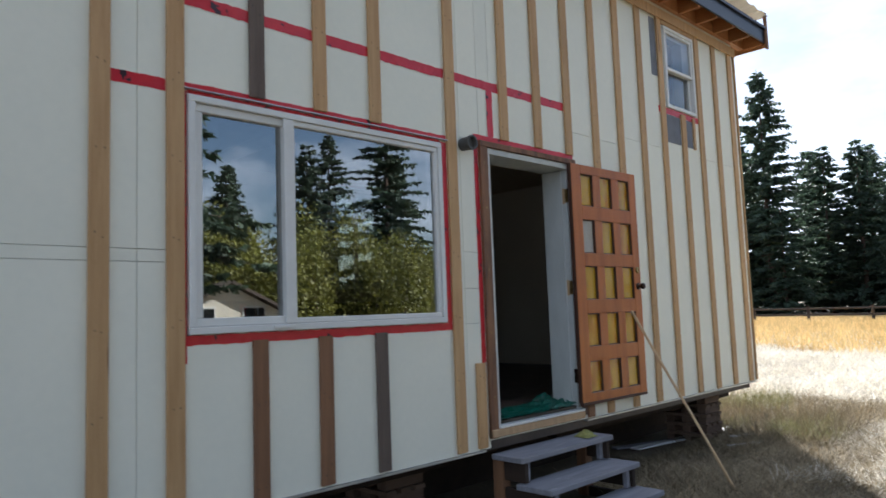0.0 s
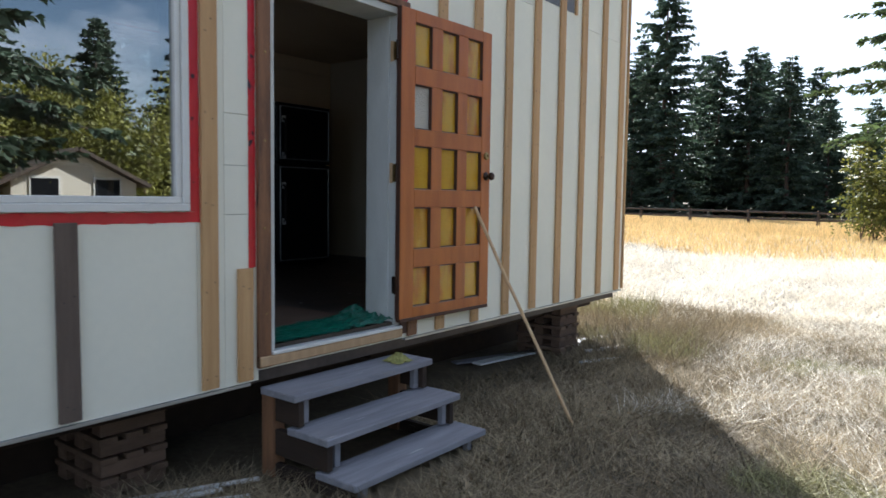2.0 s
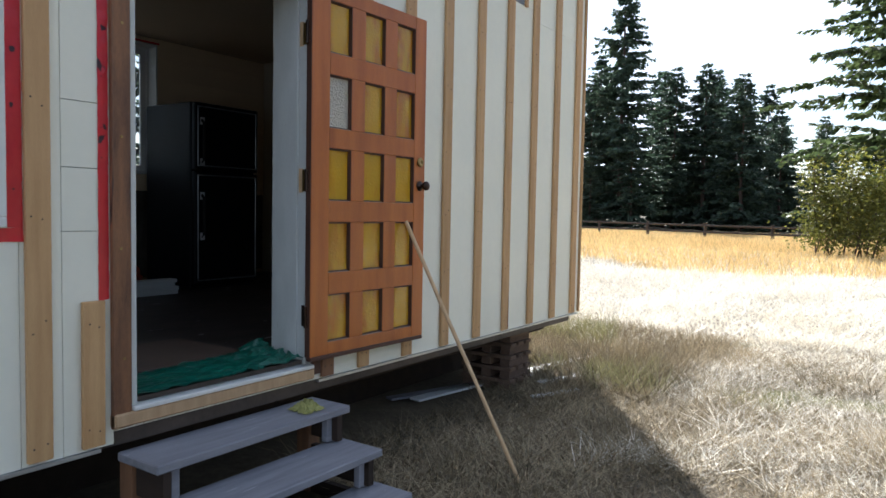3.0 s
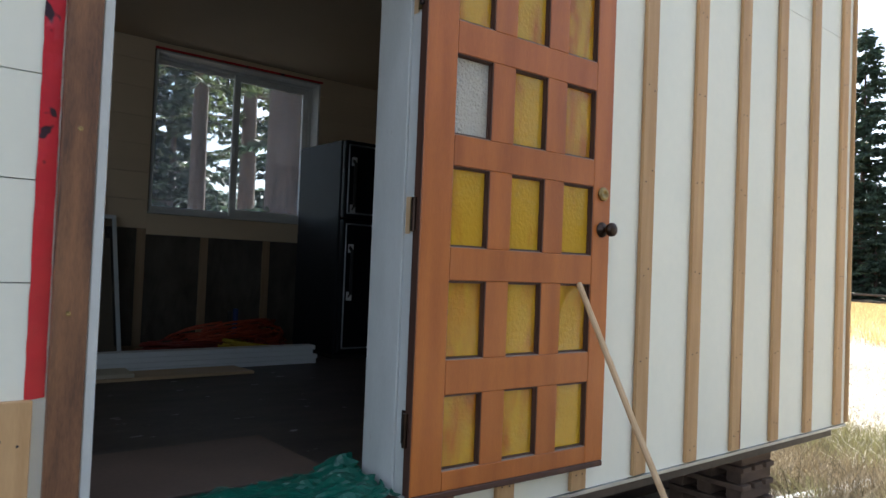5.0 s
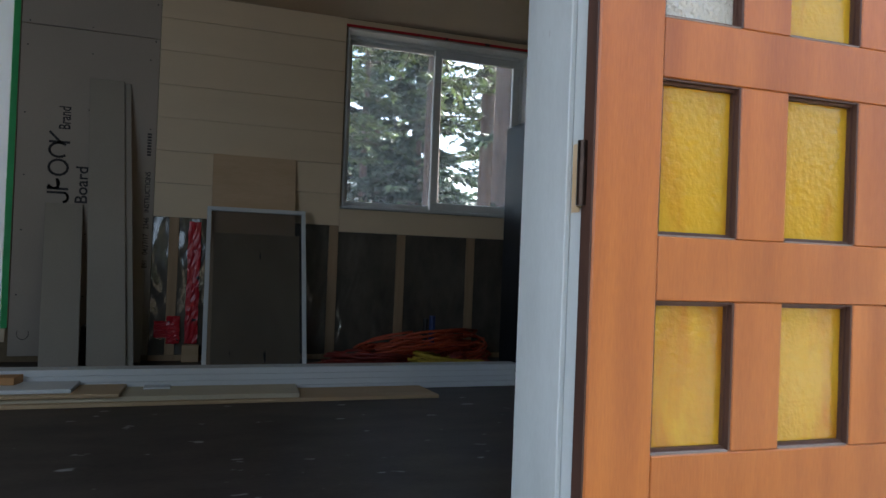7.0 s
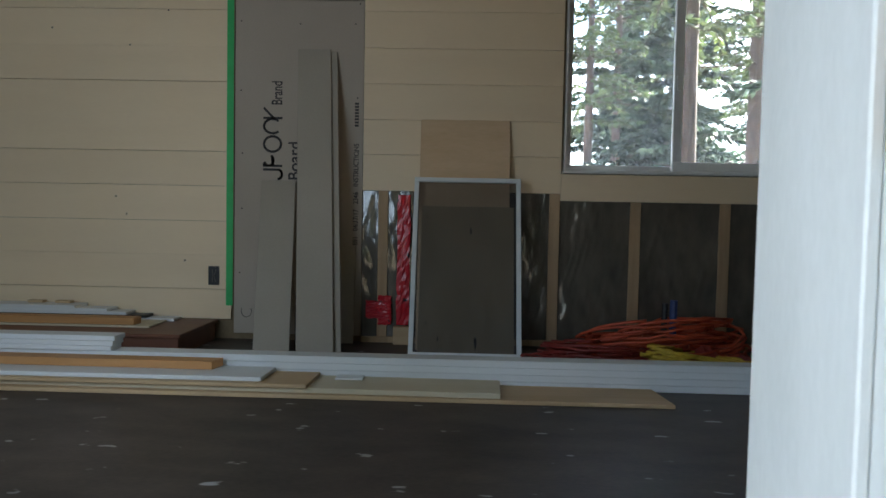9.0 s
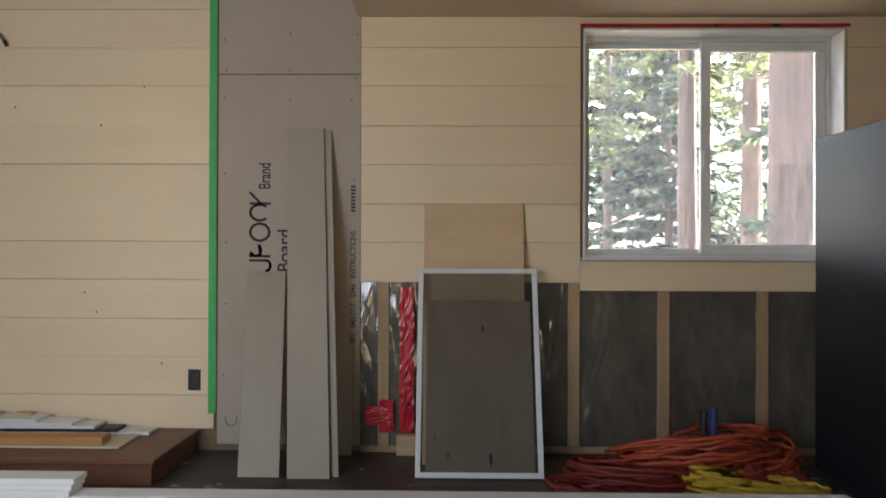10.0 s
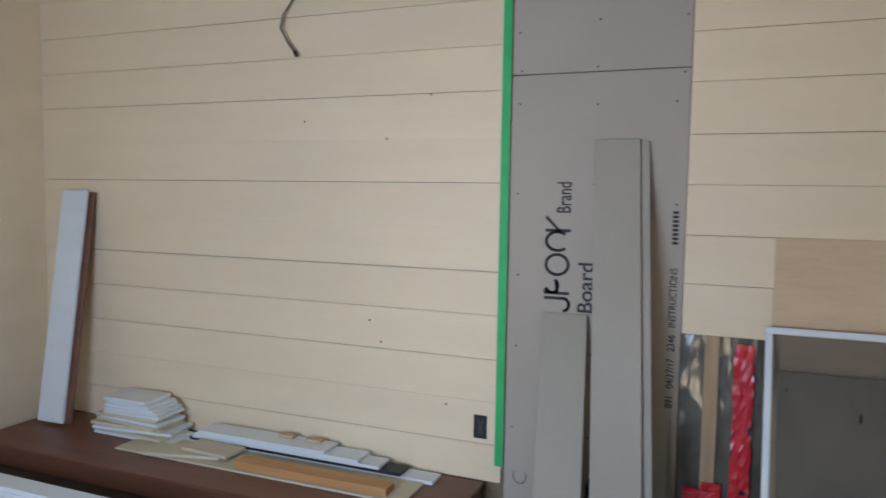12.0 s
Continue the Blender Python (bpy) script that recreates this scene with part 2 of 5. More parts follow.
M_CREAM_BOARD = mat("cream_board", (0.62, 0.54, 0.38), (0.56, 0.48, 0.33), 2, 0.6, 0.05, (5, 0.6, 5), vary=0.05)
M_PINE_BOARD = mat("pine_board", (0.60, 0.43, 0.25), (0.50, 0.33, 0.17), 2, 0.6, 0.08, (9, 0.7, 9), vary=0.06, spots=(0.28, 0.14, 0.06), spot_scale=2.2, spot_at=0.74)
M_FIR = mat("orange_fir_lumber", (0.52, 0.27, 0.10), (0.42, 0.20, 0.07), 2, 0.6, 0.08, (9, 0.7, 9), vary=0.06, spots=(0.25, 0.11, 0.04), spot_scale=2.2, spot_at=0.73)
M_CHEST = mat("reddish_brown_stained_wood", (0.19, 0.075, 0.04), (0.13, 0.05, 0.028), 2.5, 0.45, 0.1, (6, 0.8, 6))
M_PLY = mat("birch_plywood", (0.70, 0.50, 0.31), (0.60, 0.41, 0.23), 2.2, 0.6, 0.05, (1, 1.0, 5), fine=20)
M_MESH = mat("knotty_board_behind_screen", (0.46, 0.35, 0.215), (0.33, 0.245, 0.145), 2.0, 0.7, 0.1, (1, 4, 1.2), spots=(0.03, 0.022, 0.015), spot_scale=6, spot_at=0.72)
M_ORANGE_CORD = mat("orange_cord", (0.52, 0.085, 0.03), (0.36, 0.05, 0.02), 20, 0.5)
M_RED_CORD = mat("dark_red_cord", (0.26, 0.03, 0.02), (0.17, 0.02, 0.015), 20, 0.5)
M_YELLOW_ROPE = mat("yellow_rope", (0.62, 0.43, 0.04), (0.48, 0.32, 0.03), 30, 0.6)
M_BLUE = mat("blue_plastic", (0.03, 0.06, 0.20), (0.02, 0.04, 0.14), 20, 0.5)
M_GREY_CORD = mat("grey_cable", (0.17, 0.15, 0.12), (0.12, 0.10, 0.08), 20, 0.6)
M_LABEL = mat("white_label", (0.75, 0.75, 0.75), (0.70, 0.70, 0.70), 20, 0.6)
M_STEEL_TRIM = mat("pale_metal_trim", (0.50, 0.52, 0.54), (0.42, 0.44, 0.46), 10, 0.35, metal=0.6)
M_GROUND = mat("dry_meadow_soil", (0.20, 0.158, 0.10), (0.05, 0.038, 0.023), 1.1, 0.95, 0.8, fine=26, spots=(0.13, 0.12, 0.06), spot_scale=0.8, spot_at=0.64)
# dry grass near the cabin, darkened in colour for the cabin's shade
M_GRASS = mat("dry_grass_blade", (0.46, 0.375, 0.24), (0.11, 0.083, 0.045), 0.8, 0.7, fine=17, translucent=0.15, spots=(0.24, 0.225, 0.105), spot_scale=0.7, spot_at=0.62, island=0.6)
# dry pale mown grass, the sun's glare lightened further into its colour
M_SUNLIT_GRASS = mat("sunlit_mown_grass", (0.90, 0.85, 0.74), (0.80, 0.73, 0.60), 0.5, 0.7, fine=12, translucent=0.15, island=0.35)
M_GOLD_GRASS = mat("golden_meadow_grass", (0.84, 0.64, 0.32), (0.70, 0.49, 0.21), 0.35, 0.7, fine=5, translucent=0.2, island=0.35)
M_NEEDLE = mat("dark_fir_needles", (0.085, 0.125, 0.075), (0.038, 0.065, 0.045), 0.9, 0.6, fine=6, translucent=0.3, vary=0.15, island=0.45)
# lighter copy of the needle green, with sunlight put into the colour
M_NEEDLE_SUNLIT = mat("sunlit_fir_needles", (0.125, 0.165, 0.060), (0.060, 0.090, 0.036), 0.9, 0.6, fine=6, translucent=0.3, vary=0.1, island=0.45)
M_LEAF = mat("yellow_green_leaves", (0.24, 0.23, 0.045), (0.12, 0.135, 0.028), 0.5, 0.6, fine=5, translucent=0.35, vary=0.2, island=0.4)
M_BARK = mat("fir_bark", (0.15, 0.105, 0.085), (0.045, 0.03, 0.025), 5, 0.95, 1.0, (3, 3, 0.6), fine=16)
M_HOUSE = mat("pale_house_siding", (0.70, 0.66, 0.56), (0.64, 0.60, 0.50), 3, 0.7, 0.05, (1, 1, 8))
M_SHINGLE = mat("brown_shingle_roof", (0.11, 0.085, 0.07), (0.07, 0.055, 0.045), 6, 0.9, 0.3)
M_CLOTH = mat("yellow_green_rag", (0.34, 0.33, 0.11), (0.22, 0.22, 0.07), 30, 0.9, 0.4)
M_LOG = mat("grey_log", (0.10, 0.08, 0.065), (0.06, 0.045, 0.035), 3, 0.9, 0.4, (1, 1, 1))


# ---- builders ----
def bm_box(bm, lo, hi, bevel=0.0, m=None):
    c = [(a + b) / 2 for a, b in zip(lo, hi)]
    s = [abs(b - a) for a, b in zip(lo, hi)]
    t = Matrix.Translation(c) @ Matrix.Diagonal((*s, 1))
    vs = bmesh.ops.create_cube(bm, size=1, matrix=(m @ t) if m else t)["verts"]
    if bevel:
        es = list({e for v in vs for e in v.link_edges})
        bmesh.ops.bevel(bm, geom=es, offset=bevel, segments=1, affect="EDGES", profile=0.5)
    return bm


def box(lo, hi, bevel=0.0, m=None):
    return bm_box(bmesh.new(), lo, hi, bevel, m)


def bm_tube(bm, pts, r, sides=6, r_end=None):
    """A round bar along pts."""
    rings = []
    for i, p in enumerate(pts):
        p = Vector(p)
        d = (Vector(pts[min(i + 1, len(pts) - 1)]) - Vector(pts[max(i - 1, 0)])).normalized()
        a = d.cross((0, 0, 1) if abs(d.z) < 0.9 else (1, 0, 0)).normalized()
        b = d.cross(a)
        rr = r if r_end is None else r + (r_end - r) * i / (len(pts) - 1)
        rings.append([bm.verts.new(p + rr * (a * math.cos(2 * math.pi * k / sides) + b * math.sin(2 * math.pi * k / sides))) for k in range(sides)])
    for u, v in zip(rings, rings[1:]):
        for k in range(sides):
            bm.faces.new((u[k], u[(k + 1) % sides], v[(k + 1) % sides], v[k]))
    bm.faces.new(rings[0])
    bm.faces.new(rings[-1][::-1])
    return bm


def tube(pts, r, sides=6, r_end=None):
    return bm_tube(bmesh.new(), pts, r, sides, r_end)


def lathe(profile, m, steps=20):
    """profile: (radius, height) pairs turned about z, then posed by m."""
    bm = bmesh.new()
    rings = [[bm.verts.new(m @ Vector((r * math.cos(2 * math.pi * k / steps), r * math.sin(2 * math.pi * k / steps), h))) for k in range(steps)] for r, h in profile]
    for u, v in zip(rings, rings[1:]):
        for k in range(steps):
            bm.faces.new((u[k], u[(k + 1) % steps], v[(k + 1) % steps], v[k]))
    bm.faces.new(rings[0])
    bm.faces.new(rings[-1])
    bmesh.ops.recalc_face_normals(bm, faces=bm.faces)
    return bm


def mesh_object(name, bm, material, smooth=False):
    me = bpy.data.meshes.new(name)
    bmesh.ops.recalc_face_normals(bm, faces=bm.faces)
    bm.to_mesh(me)
    bm.free()
    me.materials.append(material)
    if smooth:
        for p in me.polygons:
            p.use_smooth = True
    return new(name, me)


def part(name, bm, material, parent, label="", smooth=False):
    ob = mesh_object(name, bm, material, smooth)
    ob.parent = parent
    if parent.type == "EMPTY":
        ob.matrix_parent_inverse = Matrix.Translation(-parent.location)
    return tagged(ob, label) if label else ob


def thing(name, at, label, category, group="", kind=""):
    e = new(name)
    e.location, e.empty_display_size = at, 0.1
    return tagged(e, label, category, group, kind)


def single(name, bm, material, label, category, group="", kind="", smooth=False):
    return tagged(mesh_object(name, bm, material, smooth), label, category, group, kind)


def structure(name, bm, material, label, category):
    return single(name, bm, material, label, category, kind="structure")


def holed(bm, axis, at0, at1, u0, u1, z0, z1, holes, gap=0.0):
    """A wall slab across one axis with rectangular holes (u0, u1, z0, z1), as boxes butted end to end."""
    us = sorted({u0, u1, *[min(max(h[0], u0), u1) for h in holes], *[min(max(h[1], u0), u1) for h in holes]})
    for a, b in zip(us, us[1:]):
        spans = sorted((h[2], h[3]) for h in holes if h[0] < (a + b) / 2 < h[1])
        z = z0
        for lo, hi in spans + [(z1, z1)]:
            if lo - z > 1e-4:
                bm_box(bm, (at0, a + gap, z + gap) if axis == "x" else (a + gap, at0, z + gap), (at1, b - gap, lo - gap) if axis == "x" else (b - gap, at1, lo - gap))
            z = hi
    return bm


def quads(name, verts, material, parent=None, per=4):
    """A mesh of loose small faces from an array of corners."""
    n = len(verts) // per
    me = bpy.data.meshes.new(name)
    me.vertices.add(len(verts))
    me.vertices.foreach_set("co", np.asarray(verts, dtype=np.float32).ravel())
    me.loops.add(n * per)
    me.loops.foreach_set("vertex_index", np.arange(n * per, dtype=np.int32))
    me.polygons.add(n)
    me.polygons.foreach_set("loop_start", np.arange(0, n * per, per, dtype=np.int32))
    me.update(calc_edges=True)
    me.materials.append(material)
    ob = new(name, me)
    if parent:
        ob.parent = parent
    return ob


# ---- ground ----
FLOOR = 0.68
gb = bmesh.new()
ticks = [-900, -300, -120, -60, -30, -15, -8, -4, -2, 0, 1, 2, 3, 4, 5, 6, 7, 8, 9, 10, 12, 15, 20, 26, 34, 44, 60, 90, 160, 300, 900]
grid = {}
for i, gx in enumerate(ticks):
    for j, gy in enumerate(ticks):
        near = max(0.0, 1 - math.hypot(gx, gy) / 60)
        gz = 0.05 * noise.noise((gx * 0.4, gy * 0.4, 0)) * near if not (-5 < gx < 1.2 and 0 < gy < 10) else 0.0
        grid[i, j] = gb.verts.new((gx, gy, gz - 0.01))
for i in range(len(ticks) - 1):
    for j in range(len(ticks) - 1):
        gb.faces.new((grid[i, j], grid[i + 1, j], grid[i + 1, j + 1], grid[i, j + 1]))
structure("ground", gb, M_GROUND, "dry straw-coloured meadow ground around the cabin", "ground")

# ---- house shell ----
Y0, Y1, XB, TOP = 0.55, 9.13, -4.30, 4.40
WIN = (2.51, 4.265, 1.385, 2.585)
DOOR = (4.722, 5.74, 0.585, 2.62)
UWIN = (7.46, 8.09, 3.41, 4.26)
BACK = (6.045, 7.555, 1.797, 3.145)
wall_front = structure("wall_front", holed(bmesh.new(), "x", -0.23, -0.032, Y0, Y1, 0.58, TOP, [WIN, DOOR, UWIN]), M_FOAM_EDGE,
                       "front cabin wall sheathed in cream foam board and battens", "wall")
wall_back = structure("wall_back", holed(bmesh.new(), "x", XB, -4.125, Y0, Y1, 0.50, TOP, [BACK]), M_SHIPLAP_DARK, "back wall part clad in cream shiplap", "wall")
wall_left = structure("wall_left", box((-4.124, Y0, 0.50), (-0.231, 0.70, TOP)), M_SHIPLAP, "cream end wall of the room", "wall")
wall_right = structure("wall_right", box((-4.124, 9.0, 0.50), (-0.231, Y1, TOP)), M_PLASTER, "plain far end wall of the room", "wall")
floor = structure("floor", box((-4.124, 0.701, 0.50), (-0.02, 8.999, FLOOR)), M_FLOOR, "dark stained plywood subfloor with pale paint spatters", "floor")
ceiling = structure("ceiling", box((-4.10, 4.740, 3.210), (-0.232, 8.99, 3.36)), M_CEIL, "flat tan ceiling board under the loft", "ceiling")
roof_lining = structure("roof_lining", box((-4.31, Y0, TOP + 0.001), (-0.0, Y1, TOP + 0.06)), M_PLASTER, "high lining under the roof above the open room", "ceiling")

# foam sheets with open joints, cut round the openings
for a, b, joints in [(Y0, 1.30, (1.80,)), (1.30, 2.27, (1.74, 1.80)), (2.27, 2.45, (1.74, 1.80, 2.61)), (2.45, 4.31, (1.36, 2.61, 3.08)), (4.31, 4.46, (3.08,)),
                     (4.46, 4.66, (1.37, 1.61, 1.86, 2.66, 3.08)), (4.66, 4.79, (3.08,)), (4.79, 5.76, (2.67, 3.08)), (5.76, 6.56, (2.9,)), (6.56, 7.37, (2.98,)),
                     (7.37, 8.18, (3.06,)), (8.18, 9.0, (2.98,)), (9.0, Y1, ())]:
    low = 0.515 if b < 4.7 else 0.565
    levels = [low, *joints, TOP]
    for z0, z1 in zip(levels, levels[1:]):
        hs = [h for h in (WIN, DOOR, UWIN) if h[1] > a and h[0] < b and h[3] > z0 and h[2] < z1]
        panel = holed(bmesh.new(), "x", -0.030, 0.0, a + 0.0015, b - 0.0015, z0 + 0.0015, z1 - 0.0015, hs)
        if panel.verts:
            part("foam_panel", panel, M_FOAM, wall_front)
        else:
            panel.free()


def batten(y, z0, z1, material=M_PINE, w=0.089, t=0.021):
    lean = random.uniform(-0.004, 0.004)
    bm = box((0.0015, y, z0), (t, y + w, z1), 0.0025)
    for v in bm.verts:
        v.co.y += lean * (v.co.z - z0) / max(z1 - z0, 0.1)
    ob = part("batten", bm, material, wall_front)
    nails = bmesh.new()
    z = z0 + 0.08
    while z < z1 - 0.03:
        for dy in (0.025, 0.062):
            bmesh.ops.create_cone(nails, cap_ends=True, segments=6, radius1=0.0035, radius2=0.0035, depth=0.002,
                                  matrix=Matrix.Translation((t + 0.001, y + dy + random.uniform(-0.006, 0.006), z + random.uniform(-0.03, 0.03))) @ pose(0, 0, 0, 0, 90, 0))
        z += 0.41
    part("nail_heads", nails, M_SCREW, ob)


PITCH, K0 = 0.4064, 5.70
LO_L, LO_R, HI = 0.53, 0.575, TOP - 0.002
batten(1.32, LO_L, HI)
batten(2.053, LO_L, HI)
batten(2.405, LO_L, HI)
batten(4.325, LO_L, HI)
for k, up, down in [(-7, M_PINE_GREY, M_PINE_BROWN), (-6, M_PINE, M_PINE_BROWN), (-5, M_PINE, M_PINE_GREY)]:
    batten(K0 + k * PITCH, 2.635, HI, up)
    batten(K0 + k * PITCH, LO_L, 1.345, down)
for k in (-2, -1, 0):
    batten(K0 + k * PITCH, 2.70, HI)
batten(5.815, 0.575, 0.72, M_PINE_BROWN)
for k in (1, 2, 3, 4, 6, 7):
    batten(K0 + k * PITCH, LO_R, HI)
batten(K0 + 5 * PITCH, LO_R, 3.385)
batten(K0 + 8 * PITCH, LO_R, HI)
batten(7.992, 3.05, 3.385, M_PINE, 0.035)
batten(4.526, 0.53, 1.10, M_PINE, 0.088, 0.022)
part("corner_board", box((-0.09, Y1 + 0.001, 0.575), (0.021, Y1 + 0.021, HI), 0.003), M_PINE, wall_front)
part("header_board", box((0.002, 7.43, 4.265), (0.019, 8.12, 4.395), 0.003), M_PINE, wall_front)
part("frieze_board", box((0.0225, Y0, 4.30), (0.040, Y1, 4.398), 0.003), M_PINE, wall_front)


def tape(y0, y1, z0, z1, x=0.0012, wrinkle=0.0012):
    """A strip of red tape, slightly wrinkled."""
    bm = bmesh.new()
    ny, nz = max(2, int((y1 - y0) / 0.03)), max(2, int((z1 - z0) / 0.03))
    front = [[bm.verts.new((x + 0.0006 + abs(random.gauss(0, wrinkle)), y0 + (y1 - y0) * i / ny + random.uniform(-0.001, 0.001), z0 + (z1 - z0) * j / nz + (random.uniform(-0.003, 0.003) if j in (0, nz) else 0)))
              for j in range(nz + 1)] for i in range(ny + 1)]
    for i in range(ny):
        for j in range(nz):
            bm.faces.new((front[i][j], front[i + 1][j], front[i + 1][j + 1], front[i][j + 1]))
    return part("tape_strip", bm, M_TAPE, wall_front, "red sheathing tape with black marks")


for y0, y1, z0, z1 in [(2.495, 4.325, 3.045, 3.11), (4.415, 4.885, 3.05, 3.115), (4.975, 5.29, 3.055, 3.12), (5.385, 5.70, 3.06, 3.125), (2.143, 2.404, 2.58, 2.64),
                       (4.755, 4.82, 2.705, 3.05), (4.60, 4.642, 1.10, 2.665), (4.60, 5.80, 2.665, 2.705), (2.495, 4.325, 1.335, 1.384), (2.496, 2.509, 1.25, 2.60),
                       (4.267, 4.324, 1.385, 2.60), (2.496, 4.325, 2.612, 2.645), (2.512, 4.266, 2.587, 2.607), (7.30, 7.323, 3.345, 3.41), (7.416, 8.136, 3.345, 3.408)]:
    tape(y0, y1, z0, z1)
for y0, y1, z0, z1 in [(7.416, 7.731, 3.06, 3.344), (7.823, 7.99, 3.06, 3.344), (7.21, 7.322, 3.70, 4.29)]:
    part("building_paper", box((0.0008, y0, z0), (0.0022, y1, z1)), M_FELT, wall_front, "grey building paper patch")
part("head_flashing", box((0.0, 2.49, 2.607), (0.03, 4.325, 2.613)), M_ALU, wall_front, "thin metal drip flashing")
part("base_flashing", box((-0.03, Y0, 0.500), (0.012, 4.60, 0.514)), M_ALU, wall_front, "thin metal base flashing")
part("base_flashing", box((-0.03, 5.80, 0.550), (0.012, Y1, 0.564)), M_ALU, wall_front, "thin metal base flashing")

# small round vent beside the door
vent = thing("wall_vent", (0, 4.492, 2.607), "dark round capped vent pipe on the foam wall", "vent")
part("pipe", lathe([(0.045, 0.0), (0.045, 0.085), (0.052, 0.085), (0.052, 0.10), (0.040, 0.10), (0.036, 0.07)], pose(0.001, 4.492, 2.607, 0, 90, 0)), M_GREY_BOX, vent)


# ---- windows ----
def pane(name, lo, hi, material, parent):
    ob = part(name, box(lo, hi), material, parent)
    ob.visible_shadow = False
    return ob


def frame_bm(x0, x1, y0, y1, z0, z1, w, bevel=0.004):
    bm = bmesh.new()
    bm_box(bm, (x0, y0, z0), (x1, y1, z0 + w), bevel)
    bm_box(bm, (x0, y0, z1 - w), (x1, y1, z1), bevel)
    bm_box(bm, (x0, y0, z0 + w), (x1, y0 + w, z1 - w), bevel)
    bm_box(bm, (x0, y1 - w, z0 + w), (x1, y1, z1 - w), bevel)
    return bm


w1 = thing("window_1", (0, 3.39, 1.385), "large white vinyl sliding window beside the entrance", "window", kind="structure")
part("window_frame", frame_bm(-0.10, 0.028, 2.512, 4.263, 1.387, 2.583, 0.036), M_VINYL, w1)
s = part("sliding_sash", frame_bm(-0.045, 0.008, 2.549, 3.125, 1.424, 2.546, 0.042), M_VINYL, w1)
pane("pane", (-0.024, 2.591, 1.466), (-0.018, 3.083, 2.504), M_GLASS_COATED, s)
s = part("fixed_sash", frame_bm(-0.030, 0.018, 3.056, 4.226, 1.424, 2.546, 0.030), M_VINYL, w1)
part("meeting_stile", box((0.0185, 3.050, 1.425), (0.0275, 3.118, 2.545), 0.003), M_VINYL, s)
pane("pane", (-0.010, 3.086, 1.454), (-0.004, 4.196, 2.516), M_GLASS_COATED, s)
part("latch", box((0.0285, 2.97, 1.40), (0.040, 3.10, 1.418), 0.003), M_VINYL, w1)
part("window_sill", box((-0.188, 2.512, 1.360), (-0.101, 4.263, 1.384)), M_VINYL, w1)

w2 = thing("window_2", (0, 7.78, 3.41), "small white single-hung window under the eave", "window", kind="structure")
part("window_frame", frame_bm(-0.10, 0.024, 7.462, 8.088, 3.412, 4.258, 0.034), M_VINYL, w2)
s = part("upper_sash", frame_bm(-0.02, 0.014, 7.497, 8.053, 3.81, 4.223, 0.03), M_VINYL, w2)
pane("pane", (-0.006, 7.528, 3.841), (-0.001, 8.022, 4.192), M_GLASS, s)
s = part("lower_sash", frame_bm(-0.055, -0.021, 7.497, 8.053, 3.447, 3.845, 0.03), M_VINYL, w2)
pane("pane", (-0.041, 7.528, 3.478), (-0.036, 8.022, 3.814), M_GLASS, s)

w3 = thing("window_3", (-4.25, 6.80, 1.797), "white vinyl sliding window looking out at firs", "window", kind="structure")
part("window_frame", frame_bm(-4.335, -4.235, 6.047, 7.553, 1.799, 3.143, 0.034), M_VINYL, w3)
s = part("sliding_sash", frame_bm(-4.315, -4.285, 6.082, 6.835, 1.833, 3.109, 0.034), M_VINYL, w3)
pane("pane", (-4.302, 6.116, 1.867), (-4.297, 6.801, 3.075), M_GLASS_HAZY, s)
s = part("fixed_sash", frame_bm(-4.283, -4.250, 6.775, 7.518, 1.833, 3.109, 0.060), M_VINYL, w3)
part("latch", box((-4.2495, 6.79, 2.36), (-4.236, 6.82, 2.46), 0.003), M_VINYL, s)
pane("pane", (-4.268, 6.835, 1.893), (-4.263, 7.458, 3.049), M_GLASS_HAZY, s)
lining = bmesh.new()
bm_box(lining, (-4.234, 6.047, 3.129), (-4.094, 7.553, 3.143), 0.002)
bm_box(lining, (-4.234, 6.047, 1.813), (-4.094, 6.061, 3.128), 0.002)
bm_box(lining, (-4.234, 7.539, 1.813), (-4.094, 7.553, 3.128), 0.002)
bm_box(lining, (-4.234, 6.037, 1.798), (-4.070, 7.563, 1.812), 0.002)
part("window_sill", lining, M_VINYL, w3)

# ---- doorway ----
d1 = thing("door_1", (0, 5.22, 0.62), "open doorway with white jambs and brown outer trim", "doorway", kind="structure")
part("jamb", box((-0.24, 4.723, 0.66), (0.022, 4.748, 2.575), 0.003), M_PAINT, d1)
part("jamb", box((-0.24, 5.7022, 0.66), (0.000, 5.739, 2.575), 0.002), M_PAINT, d1)
part("door_stop", box((-0.238, 5.690, 0.68), (-0.052, 5.7018, 2.574), 0.002), M_PAINT, d1)
part("door_stop", box((-0.238, 4.7485, 0.68), (-0.052, 4.762, 2.574), 0.002), M_PAINT, d1)
part("head_jamb", box((-0.24, 4.722, 2.576), (0.012, 5.739, 2.619), 0.003), M_PAINT, d1)
part("outer_trim", box((0.002, 4.645, 0.58), (0.028, 4.722, 2.62), 0.003), M_TRIM_BROWN, d1, "dark brown weathered side board")
part("outer_trim", box((0.002, 4.643, 2.621), (0.028, 5.80, 2.662), 0.003), M_TRIM_BROWN, d1, "dark brown weathered head board")
part("outer_trim", box((0.002, 5.7405, 0.60), (0.024, 5.80, 2.62), 0.003), M_DOOR_EDGE, d1)
part("threshold", box((-0.05, 4.645, 0.585), (0.040, 5.74, 0.640), 0.006), M_STUD, d1, "worn pale pine threshold board")
part("sill_plate", box((-0.22, 4.725, 0.6405), (0.043, 5.735, 0.659), 0.003), M_VINYL, d1)

